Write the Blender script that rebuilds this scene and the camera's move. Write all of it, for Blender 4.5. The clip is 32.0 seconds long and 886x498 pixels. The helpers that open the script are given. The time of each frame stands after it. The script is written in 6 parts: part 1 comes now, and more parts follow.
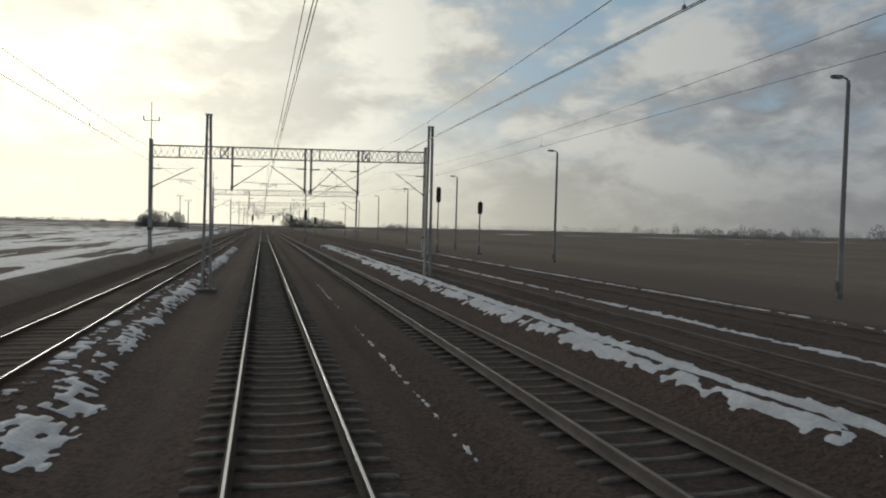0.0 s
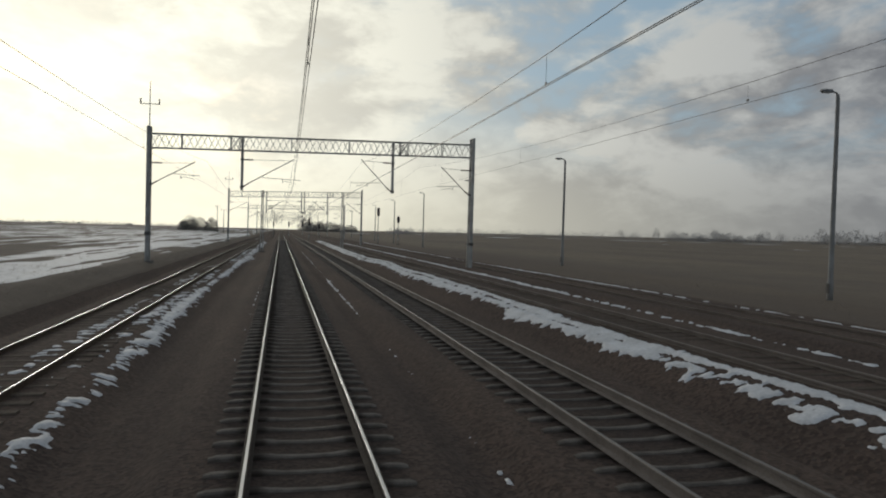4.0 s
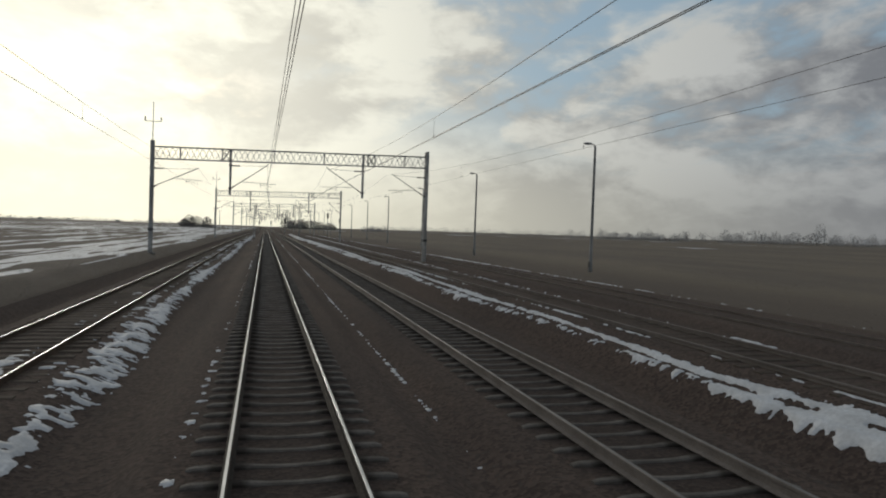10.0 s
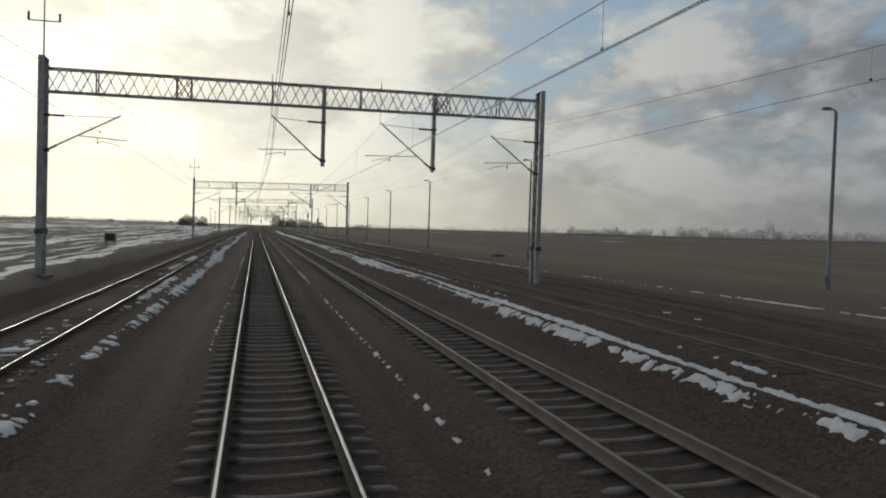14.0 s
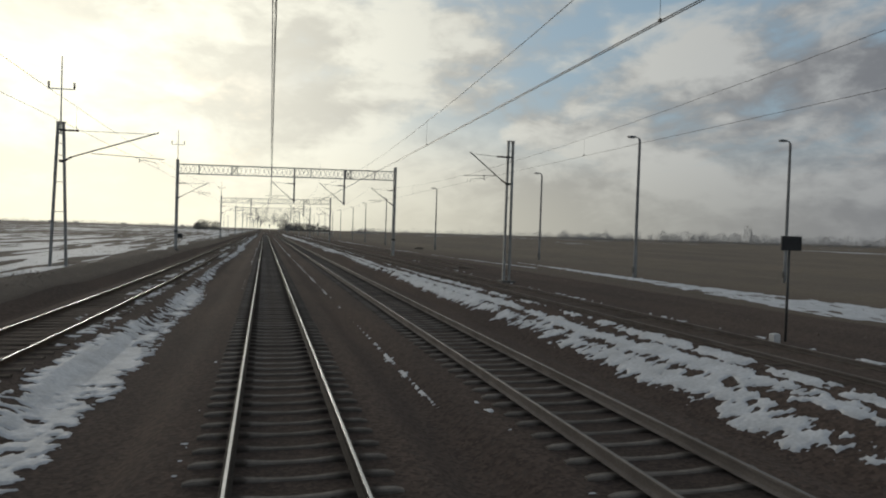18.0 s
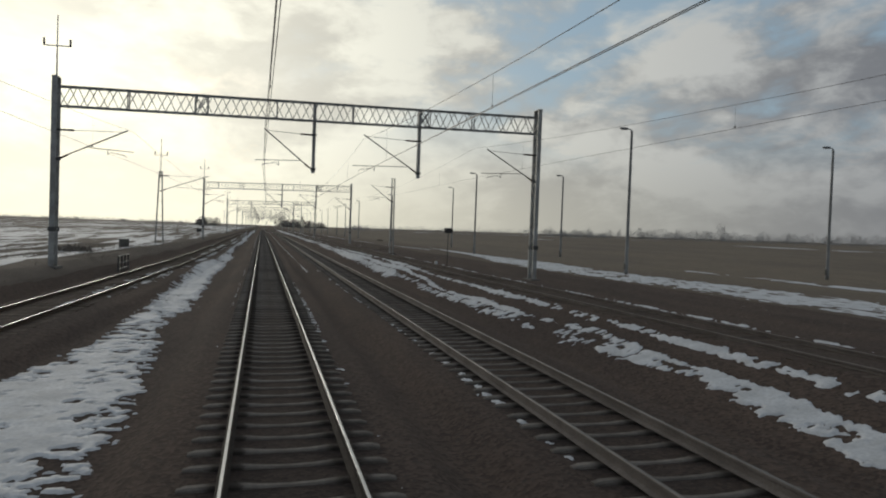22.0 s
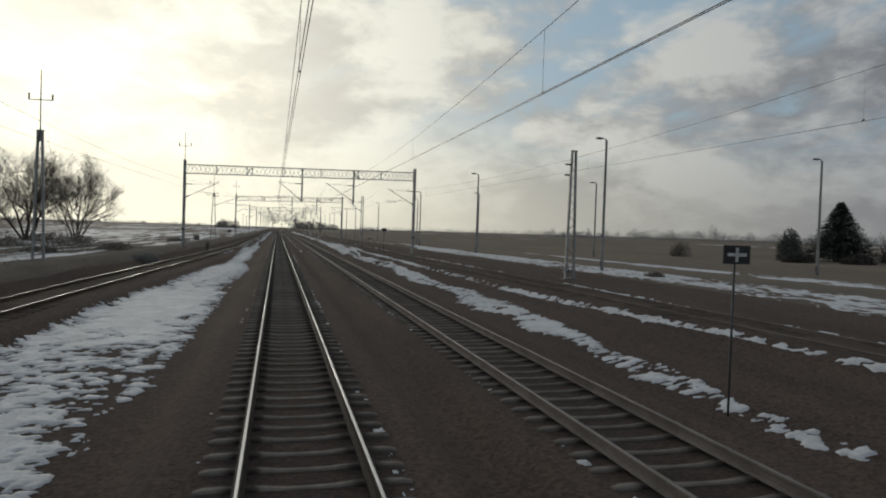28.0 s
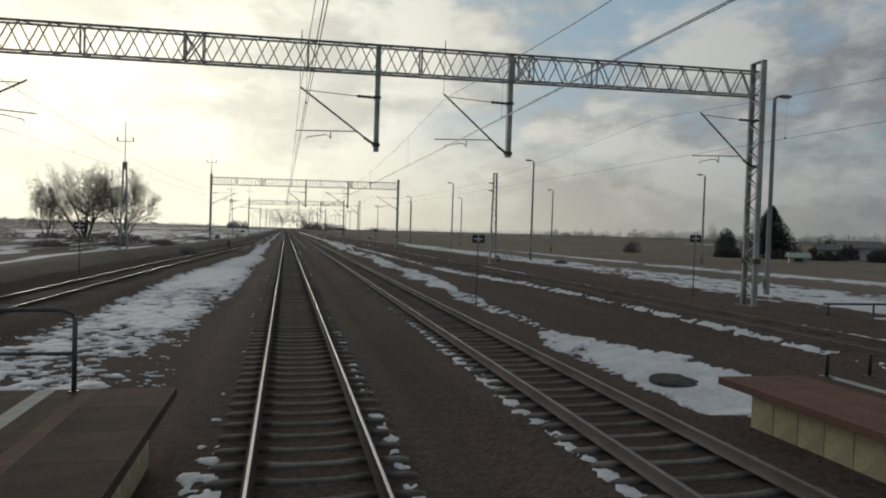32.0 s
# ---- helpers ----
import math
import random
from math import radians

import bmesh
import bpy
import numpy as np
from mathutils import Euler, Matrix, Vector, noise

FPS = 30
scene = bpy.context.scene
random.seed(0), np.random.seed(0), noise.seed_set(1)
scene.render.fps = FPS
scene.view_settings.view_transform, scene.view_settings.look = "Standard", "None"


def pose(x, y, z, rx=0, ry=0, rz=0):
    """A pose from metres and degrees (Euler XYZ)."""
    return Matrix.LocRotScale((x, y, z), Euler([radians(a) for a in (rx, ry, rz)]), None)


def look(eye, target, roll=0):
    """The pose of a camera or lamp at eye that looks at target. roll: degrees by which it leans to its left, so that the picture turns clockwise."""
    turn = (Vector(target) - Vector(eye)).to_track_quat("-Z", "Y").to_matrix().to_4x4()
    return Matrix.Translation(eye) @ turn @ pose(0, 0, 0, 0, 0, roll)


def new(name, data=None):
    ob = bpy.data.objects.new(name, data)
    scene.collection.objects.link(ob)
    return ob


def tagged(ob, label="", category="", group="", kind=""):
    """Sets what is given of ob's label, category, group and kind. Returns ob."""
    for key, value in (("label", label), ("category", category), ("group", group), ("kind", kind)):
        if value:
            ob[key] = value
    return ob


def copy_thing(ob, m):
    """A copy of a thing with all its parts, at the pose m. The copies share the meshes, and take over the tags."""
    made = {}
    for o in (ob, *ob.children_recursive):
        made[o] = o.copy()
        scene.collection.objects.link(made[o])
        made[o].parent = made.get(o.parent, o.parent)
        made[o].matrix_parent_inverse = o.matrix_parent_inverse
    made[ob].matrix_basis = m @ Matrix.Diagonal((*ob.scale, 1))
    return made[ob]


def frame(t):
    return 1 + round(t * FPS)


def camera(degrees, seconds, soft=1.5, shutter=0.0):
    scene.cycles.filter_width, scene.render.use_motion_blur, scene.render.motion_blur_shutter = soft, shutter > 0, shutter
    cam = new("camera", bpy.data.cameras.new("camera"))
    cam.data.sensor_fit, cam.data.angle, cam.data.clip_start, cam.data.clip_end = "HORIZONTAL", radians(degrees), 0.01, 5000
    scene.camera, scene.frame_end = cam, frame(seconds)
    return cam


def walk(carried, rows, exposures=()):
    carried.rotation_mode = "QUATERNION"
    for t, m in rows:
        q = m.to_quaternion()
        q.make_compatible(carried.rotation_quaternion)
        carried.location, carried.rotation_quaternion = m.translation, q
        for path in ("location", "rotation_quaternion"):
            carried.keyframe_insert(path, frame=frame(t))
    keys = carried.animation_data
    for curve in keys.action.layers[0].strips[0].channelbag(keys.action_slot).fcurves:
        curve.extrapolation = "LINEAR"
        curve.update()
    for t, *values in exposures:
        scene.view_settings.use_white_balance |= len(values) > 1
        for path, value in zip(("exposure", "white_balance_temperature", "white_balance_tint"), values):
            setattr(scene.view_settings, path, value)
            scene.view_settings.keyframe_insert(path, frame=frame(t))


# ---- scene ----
cam = camera(66.31, 32.0, soft=2.0)
PATH = [
    (0.0, pose(-0.404, 68.248, 2.785, 88.346, -1.544, -14.901)),
    (0.5, pose(-0.404, 60.078, 2.785, 88.247, -1.783, -14.802)),
    (1.0, pose(-0.404, 52.012, 2.785, 88.375, -1.769, -14.543)),
    (1.5, pose(-0.404, 44.051, 2.785, 88.549, -1.869, -14.575)),
    (2.0, pose(-0.404, 36.197, 2.785, 88.584, -1.470, -14.612)),
    (2.5, pose(-0.404, 28.454, 2.785, 88.576, -1.836, -13.941)),
    (3.0, pose(-0.404, 20.824, 2.785, 88.633, -1.844, -13.684)),
    (3.5, pose(-0.404, 13.309, 2.785, 88.633, -1.820, -13.436)),
    (4.0, pose(-0.404, 5.907, 2.785, 88.658, -1.623, -13.445)),
    (4.5, pose(-0.404, -1.382, 2.785, 88.599, -1.569, -13.390)),
    (6.5, pose(-0.404, -29.396, 2.785, 88.525, -1.708, -13.773)),
    (7.0, pose(-0.404, -36.101, 2.785, 88.618, -1.583, -13.726)),
    (7.5, pose(-0.404, -42.687, 2.785, 88.676, -1.765, -13.200)),
    (8.0, pose(-0.404, -49.158, 2.785, 88.791, -1.633, -12.853)),
    (8.5, pose(-0.404, -55.524, 2.785, 88.652, -1.783, -15.497)),
    (9.0, pose(-0.404, -61.794, 2.785, 87.963, -1.874, -12.674)),
    (9.5, pose(-0.404, -67.979, 2.785, 88.439, -1.732, -13.538)),
    (10.0, pose(-0.404, -74.086, 2.785, 88.582, -2.026, -14.714)),
    (10.5, pose(-0.404, -80.121, 2.785, 88.571, -1.941, -14.897)),
    (11.0, pose(-0.404, -86.085, 2.785, 88.653, -2.360, -15.114)),
    (11.5, pose(-0.404, -91.980, 2.785, 88.534, -2.415, -15.186)),
    (12.0, pose(-0.404, -97.805, 2.785, 88.526, -2.549, -15.153)),
    (12.5, pose(-0.404, -103.563, 2.785, 88.561, -2.419, -14.879)),
    (13.0, pose(-0.404, -109.255, 2.785, 88.603, -2.314, -14.628)),
    (13.5, pose(-0.404, -114.879, 2.785, 88.563, -2.121, -14.689)),
    (14.0, pose(-0.404, -120.432, 2.785, 88.427, -1.849, -15.439)),
    (14.5, pose(-0.404, -125.907, 2.785, 88.353, -1.527, -15.793)),
    (16.5, pose(-0.404, -146.990, 2.785, 88.592, -2.267, -15.769)),
    (17.0, pose(-0.404, -152.044, 2.785, 88.570, -2.185, -15.429)),
    (17.5, pose(-0.404, -157.006, 2.785, 88.600, -2.064, -15.094)),
    (18.0, pose(-0.404, -161.876, 2.785, 88.750, -1.900, -14.746)),
    (18.5, pose(-0.404, -166.651, 2.785, 88.630, -1.814, -14.557)),
    (19.0, pose(-0.404, -171.332, 2.785, 88.671, -1.979, -14.730)),
    (19.5, pose(-0.404, -175.920, 2.785, 88.700, -1.836, -14.544)),
    (20.0, pose(-0.404, -180.421, 2.785, 88.677, -1.963, -14.554)),
    (20.5, pose(-0.404, -184.837, 2.785, 88.600, -1.911, -14.530)),
    (21.0, pose(-0.404, -189.174, 2.785, 88.579, -1.961, -14.440)),
    (21.5, pose(-0.404, -193.428, 2.785, 88.568, -1.968, -14.415)),
    (22.0, pose(-0.404, -197.593, 2.785, 88.504, -2.071, -14.948)),
    (22.5, pose(-0.404, -201.659, 2.785, 88.513, -2.032, -15.033)),
    (23.0, pose(-0.404, -205.617, 2.785, 88.511, -1.857, -15.110)),
    (23.5, pose(-0.404, -209.456, 2.785, 88.595, -1.968, -14.792)),
    (24.0, pose(-0.404, -213.171, 2.785, 88.660, -1.910, -14.640)),
    (24.5, pose(-0.404, -216.756, 2.785, 88.727, -1.948, -14.443)),
    (25.0, pose(-0.404, -220.211, 2.785, 88.686, -1.966, -14.655)),
    (25.5, pose(-0.404, -223.534, 2.785, 88.599, -1.984, -14.746)),
    (26.0, pose(-0.404, -226.730, 2.785, 88.659, -2.090, -14.762)),
    (26.5, pose(-0.404, -229.803, 2.785, 88.662, -1.828, -14.594)),
    (28.5, pose(-0.404, -240.920, 2.785, 88.576, -1.978, -13.614)),
    (29.0, pose(-0.404, -243.413, 2.785, 88.598, -1.953, -13.735)),
    (29.5, pose(-0.404, -245.788, 2.785, 88.605, -2.051, -13.834)),
    (30.0, pose(-0.404, -248.046, 2.785, 88.637, -1.996, -13.814)),
    (30.5, pose(-0.404, -250.186, 2.785, 88.621, -1.983, -13.779)),
    (31.0, pose(-0.404, -252.212, 2.785, 88.646, -1.939, -13.642)),
    (31.5, pose(-0.404, -254.124, 2.785, 88.669, -1.935, -13.410)),
    (32.0, pose(-0.404, -255.921, 2.785, 88.600, -1.833, -13.043)),
]
walk(cam, PATH)

# ---------- world, sun, exposure ----------
SUN_AZ = radians(-14.0)
SUN_EL = radians(9.0)
SUN_DIR = Vector((math.sin(SUN_AZ) * math.cos(SUN_EL), math.cos(SUN_AZ) * math.cos(SUN_EL), math.sin(SUN_EL)))
world = bpy.data.worlds.new("sky")
scene.world = world
world.use_nodes = True


class Nodes:
    """Short hand for building node trees."""

    def __init__(self, tree):
        self.t = tree

    def add(self, kind, **kw):
        n = self.t.nodes.new(kind)
        for k, v in kw.items():
            if k in n.inputs:
                self.put(n.inputs[k], v)
        return n

    def put(self, socket, v):
        if isinstance(v, bpy.types.NodeSocket):
            self.t.links.new(v, socket)
        else:
            socket.default_value = v

    def math(self, op, a, b=0.0, c=None):
        n = self.t.nodes.new("ShaderNodeMath")
        n.operation = op
        self.put(n.inputs[0], a)
        self.put(n.inputs[1], b)
        if c is not None:
            self.put(n.inputs[2], c)
        return n.outputs[0]

    def mix(self, f, a, b, op="MIX"):
        n = self.t.nodes.new("ShaderNodeMix")
        n.data_type, n.blend_type = "RGBA", op
        self.put(n.inputs[0], f)
        self.put(n.inputs[6], a)
        self.put(n.inputs[7], b)
        return n.outputs[2]

    def ramp(self, v, lo, hi, smooth=True):
        n = self.t.nodes.new("ShaderNodeMapRange")
        n.interpolation_type = "SMOOTHSTEP" if smooth else "LINEAR"
        self.put(n.inputs[0], v)
        n.inputs[1].default_value, n.inputs[2].default_value = lo, hi
        n.inputs[3].default_value, n.inputs[4].default_value = 0.0, 1.0
        return n.outputs[0]

    def noise(self, vec, scale, detail=4.0, rough=0.55, stretch=(1, 1, 1), distort=0.0, shift=(0, 0, 0)):
        m = self.t.nodes.new("ShaderNodeMapping")
        m.inputs["Location"].default_value = shift
        m.inputs["Scale"].default_value = stretch
        self.t.links.new(vec, m.inputs["Vector"])
        n = self.t.nodes.new("ShaderNodeTexNoise")
        n.inputs["Scale"].default_value, n.inputs["Detail"].default_value = scale, detail
        n.inputs["Roughness"].default_value, n.inputs["Distortion"].default_value = rough, distort
        self.t.links.new(m.outputs[0], n.inputs["Vector"])
        return n.outputs["Fac"]


def build_world():
    t = world.node_tree
    t.nodes.clear()
    N = Nodes(t)
    sky = t.nodes.new("ShaderNodeTexSky")
    sky.sky_type, sky.sun_disc = "NISHITA", False
    sky.sun_elevation, sky.sun_rotation = SUN_EL, SUN_AZ
    sky.air_density, sky.dust_density = 1.0, 1.5
    coord = t.nodes.new("ShaderNodeTexCoord").outputs["Generated"]
    sep = t.nodes.new("ShaderNodeSeparateXYZ")
    t.links.new(coord, sep.inputs[0])
    dot = t.nodes.new("ShaderNodeVectorMath")
    dot.operation = "DOT_PRODUCT"
    t.links.new(coord, dot.inputs[0])
    dot.inputs[1].default_value = SUN_DIR
    near = N.math("MAXIMUM", dot.outputs["Value"], 0.0)
    glow = N.math("POWER", near, 14.0)
    wide = N.math("POWER", near, 3.2)
    # cloud decks seen flatter towards the horizon
    lift = N.math("ADD", N.math("ABSOLUTE", sep.outputs[2]), 0.16)
    flat = t.nodes.new("ShaderNodeCombineXYZ")
    t.links.new(N.math("DIVIDE", sep.outputs[0], lift), flat.inputs[0])
    t.links.new(N.math("DIVIDE", sep.outputs[1], lift), flat.inputs[1])
    big = N.noise(flat.outputs[0], 1.15, 6.0, 0.58, (1, 0.7, 1), 0.35, (12.6, 0.0, 0.0))
    small = N.noise(coord, 5.0, 6.0, 0.56, (1, 1, 1.9), 0.25, (8.3, 5.1, 3.7))
    streak = N.noise(coord, 4.0, 4.0, 0.55, (1.6, 1.6, 2.0), 0.0, (6.3, 7.1, 2.7))
    puff = N.noise(coord, 11.0, 5.0, 0.6, (1, 1, 2.1), 0.3, (2.2, 4.6, 1.3))
    cover = N.ramp(N.math("ADD", N.math("ADD", N.math("MULTIPLY", big, 0.55), N.math("MULTIPLY", small, 0.27)), N.math("MULTIPLY", puff, 0.18)), 0.41, 0.53)
    low = N.ramp(sep.outputs[2], 0.22, 0.07)
    cover = N.math("MAXIMUM", cover, low)
    shade = N.ramp(N.math("ADD", N.math("ADD", N.math("MULTIPLY", small, 0.5), N.math("MULTIPLY", streak, 0.15)), N.math("MULTIPLY", puff, 0.35)), 0.43, 0.59)
    dark = N.mix(wide, (0.143, 0.158, 0.184, 1), (0.56, 0.545, 0.49, 1))
    light = N.mix(wide, (0.36, 0.38, 0.40, 1), (0.86, 0.845, 0.73, 1))
    cloud = N.mix(shade, dark, light)
    horizon = N.ramp(sep.outputs[2], 0.16, 0.0)
    haze = N.mix(wide, (0.175, 0.185, 0.202, 1), (0.82, 0.78, 0.61, 1))
    cloud = N.mix(N.math("MULTIPLY", horizon, 0.75), cloud, haze)
    blue = N.mix(1.0, sky.outputs[0], (0.062, 0.062, 0.062, 1), "MULTIPLY")
    blue = N.mix(0.55, blue, (0.36, 0.52, 0.66, 1))
    col = N.mix(cover, blue, cloud)
    col = N.mix(1.0, col, N.mix(glow, (0, 0, 0, 1), (0.42, 0.405, 0.31, 1)), "ADD")
    back = t.nodes.new("ShaderNodeBackground")
    t.links.new(col, back.inputs["Color"])
    back.inputs["Strength"].default_value = 1.0
    out = t.nodes.new("ShaderNodeOutputWorld")
    t.links.new(back.outputs[0], out.inputs[0])


build_world()
sun_data = bpy.data.lights.new("sun", "SUN")
sun_data.energy, sun_data.angle, sun_data.color = 0.7, radians(14), (1.0, 0.93, 0.8)
sun = new("sun", sun_data)
sun.matrix_world = look(SUN_DIR * 200, (0, 0, 0))

# ---------- materials ----------


def material(name, base, second=None, scale=4.0, fine=40.0, rough=0.8, metal=0.0, bump=0.2, bump_scale=None, stretch=(1, 1, 1), world_space=False, contrast=(0.35, 0.65), spec=0.3, per_object=0.0):
    m = bpy.data.materials.new(name)
    m.use_nodes = True
    t = m.node_tree
    N = Nodes(t)
    b = t.nodes["Principled BSDF"]
    if world_space:
        vec = t.nodes.new("ShaderNodeNewGeometry").outputs["Position"]
    else:
        vec = t.nodes.new("ShaderNodeTexCoord").outputs["Object"]
    second = second or tuple(c * 0.6 for c in base)
    n1 = N.ramp(N.noise(vec, scale, 5.0, 0.6, stretch), *contrast)
    n2 = N.noise(vec, fine, 3.0, 0.6, stretch)
    col = N.mix(n1, (*base, 1), (*second, 1))
    col = N.mix(N.math("MULTIPLY", N.ramp(n2, 0.3, 0.7), 0.35), col, tuple(c * 0.45 for c in base) + (1,))
    if per_object:
        r = t.nodes.new("ShaderNodeObjectInfo").outputs["Random"]
        k = N.math("MULTIPLY_ADD", r, per_object * 2, 1 - per_object)
        g = t.nodes.new("ShaderNodeCombineColor")
        for i in range(3):
            t.links.new(k, g.inputs[i])
        col = N.mix(1.0, col, g.outputs[0], "MULTIPLY")
    t.links.new(col, b.inputs["Base Color"])
    t.links.new(N.math("MULTIPLY_ADD", n2, 0.25, rough - 0.12), b.inputs["Roughness"])
    b.inputs["Metallic"].default_value = metal
    b.inputs["Specular IOR Level"].default_value = spec
    if bump:
        bn = t.nodes.new("ShaderNodeBump")
        bn.inputs["Strength"].default_value = bump
        bn.inputs["Distance"].default_value = 0.02
        t.links.new(N.noise(vec, bump_scale or fine, 4.0, 0.65, stretch), bn.inputs["Height"])
        t.links.new(bn.outputs[0], b.inputs["Normal"])
    return m


def ground_material():
    """Winter field: dull grass, bare earth and old stubble, streaked along the rows."""
    m = bpy.data.materials.new("winter_field")
    m.use_nodes = True
    t = m.node_tree
    N = Nodes(t)
    b = t.nodes["Principled BSDF"]
    vec = t.nodes.new("ShaderNodeNewGeometry").outputs["Position"]
    n1 = N.ramp(N.noise(vec, 0.05, 6.0, 0.6, (1.0, 0.35, 1)), 0.36, 0.62)
    n2 = N.ramp(N.noise(vec, 0.6, 5.0, 0.6, (1, 0.5, 1)), 0.3, 0.7)
    n3 = N.noise(vec, 9.0, 4.0, 0.7)
    col = N.mix(n1, (0.176, 0.145, 0.117, 1), (0.240, 0.193, 0.142, 1))
    col = N.mix(N.math("MULTIPLY", n2, 0.5), col, (0.138, 0.115, 0.094, 1))
    col = N.mix(N.math("MULTIPLY", N.ramp(n3, 0.35, 0.7), 0.5), col, (0.065, 0.053, 0.044, 1))
    # ploughed earth and weeds west of the line, stubble and grass east of it
    sep = t.nodes.new("ShaderNodeSeparateXYZ")
    t.links.new(vec, sep.inputs[0])
    west = N.ramp(N.math("ADD", sep.outputs[0], N.math("MULTIPLY", n2, 1.5)), -6.0, -9.5)
    earth = N.mix(n2, (0.160, 0.133, 0.112, 1), (0.115, 0.096, 0.082, 1))
    col = N.mix(N.math("MULTIPLY", west, 0.8), col, earth)
    # bare trodden verge between the old tracks and the eastern field
    verge = N.ramp(N.math("ADD", sep.outputs[0], N.math("MULTIPLY", n2, 5.0)), 34.0, 22.0)
    verge = N.math("MULTIPLY", verge, N.math("GREATER_THAN", sep.outputs[0], 8.0))
    col = N.mix(N.math("MULTIPLY", verge, 0.6), col, (0.098, 0.076, 0.063, 1))
    t.links.new(col, b.inputs["Base Color"])
    b.inputs["Roughness"].default_value = 0.95
    b.inputs["Specular IOR Level"].default_value = 0.03
    b.inputs["Sheen Weight"].default_value = 0.03
    b.inputs["Sheen Roughness"].default_value = 0.45
    b.inputs["Sheen Tint"].default_value = (1.0, 0.93, 0.86, 1)
    bn = t.nodes.new("ShaderNodeBump")
    bn.inputs["Strength"].default_value, bn.inputs["Distance"].default_value = 0.6, 0.08
    t.links.new(N.noise(vec, 5.0, 5.0, 0.7), bn.inputs["Height"])
    t.links.new(bn.outputs[0], b.inputs["Normal"])
    return m


def ballast_material():
    m = bpy.data.materials.new("crushed_stone")
    m.use_nodes = True
    t = m.node_tree
    N = Nodes(t)
    b = t.nodes["Principled BSDF"]
    vec = t.nodes.new("ShaderNodeNewGeometry").outputs["Position"]
    v = t.nodes.new("ShaderNodeTexVoronoi")
    v.inputs["Scale"].default_value = 17.0
    t.links.new(vec, v.inputs["Vector"])
    stain = N.ramp(N.noise(vec, 0.35, 5.0, 0.6, (1.6, 0.25, 1)), 0.35, 0.65)
    g = N.mix(stain, (0.092, 0.0685, 0.0585, 1), (0.120, 0.087, 0.0705, 1))
    gray = t.nodes.new("ShaderNodeSeparateColor")
    t.links.new(v.outputs["Color"], gray.inputs[0])
    col = N.mix(N.math("MULTIPLY", gray.outputs[0], 0.6), g, (0.020, 0.0175, 0.016, 1))
    col = N.mix(N.math("MULTIPLY", N.ramp(gray.outputs[1], 0.86, 1.0), 0.3), col, (0.075, 0.07, 0.065, 1))
    # the ballast is darker between and beside the rails of the two main lines
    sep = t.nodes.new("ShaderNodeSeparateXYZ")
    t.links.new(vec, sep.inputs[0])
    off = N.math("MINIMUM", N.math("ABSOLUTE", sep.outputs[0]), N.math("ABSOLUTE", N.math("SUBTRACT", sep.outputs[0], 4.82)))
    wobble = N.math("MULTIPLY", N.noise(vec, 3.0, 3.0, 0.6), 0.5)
    in_track = N.ramp(N.math("ADD", off, wobble), 1.75, 1.05)
    col = N.mix(N.math("MULTIPLY", in_track, 0.4), col, (0.030, 0.0255, 0.0235, 1))
    t.links.new(col, b.inputs["Base Color"])
    b.inputs["Roughness"].default_value = 0.95
    b.inputs["Specular IOR Level"].default_value = 0.015
    b.inputs["Sheen Weight"].default_value = 0.03
    b.inputs["Sheen Roughness"].default_value = 0.45
    b.inputs["Sheen Tint"].default_value = (1.0, 0.93, 0.86, 1)
    bn = t.nodes.new("ShaderNodeBump")
    bn.inputs["Strength"].default_value, bn.inputs["Distance"].default_value = 0.4, 0.02
    t.links.new(v.outputs["Distance"], bn.inputs["Height"])
    t.links.new(bn.outputs[0], b.inputs["Normal"])
    return m


FIELD = ground_material()
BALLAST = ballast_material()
SNOW = material("old_snow", (0.68, 0.675, 0.68), (0.50, 0.495, 0.495), 1.6, 14.0, 0.75, 0, 0.5, 9.0, world_space=True, contrast=(0.3, 0.75), spec=0.25)


def sleeper_material():
    """Weathered concrete, with the rails' shade and greasy grime painted dark along both."""
    m = material("weathered_concrete", (0.215, 0.189, 0.166), (0.130, 0.113, 0.098), 3.0, 30.0, 0.9, 0, 0.3, per_object=0.25, spec=0.1)
    t = m.node_tree
    N = Nodes(t)
    b = t.nodes["Principled BSDF"]
    col = b.inputs["Base Color"].links[0].from_socket
    sep = t.nodes.new("ShaderNodeSeparateXYZ")
    vec = t.nodes.new("ShaderNodeTexCoord").outputs["Object"]
    t.links.new(vec, sep.inputs[0])
    wobble = N.math("MULTIPLY", N.noise(vec, 7.0, 3.0, 0.6), 0.16)
    off = N.math("ABSOLUTE", N.math("SUBTRACT", N.math("ABSOLUTE", sep.outputs[0]), 0.73))
    shade_grease = N.ramp(N.math("ADD", off, wobble), 0.36, 0.2)
    t.links.new(N.mix(N.math("MULTIPLY", shade_grease, 0.85), col, (0.040, 0.032, 0.027, 1)), b.inputs["Base Color"])
    return m


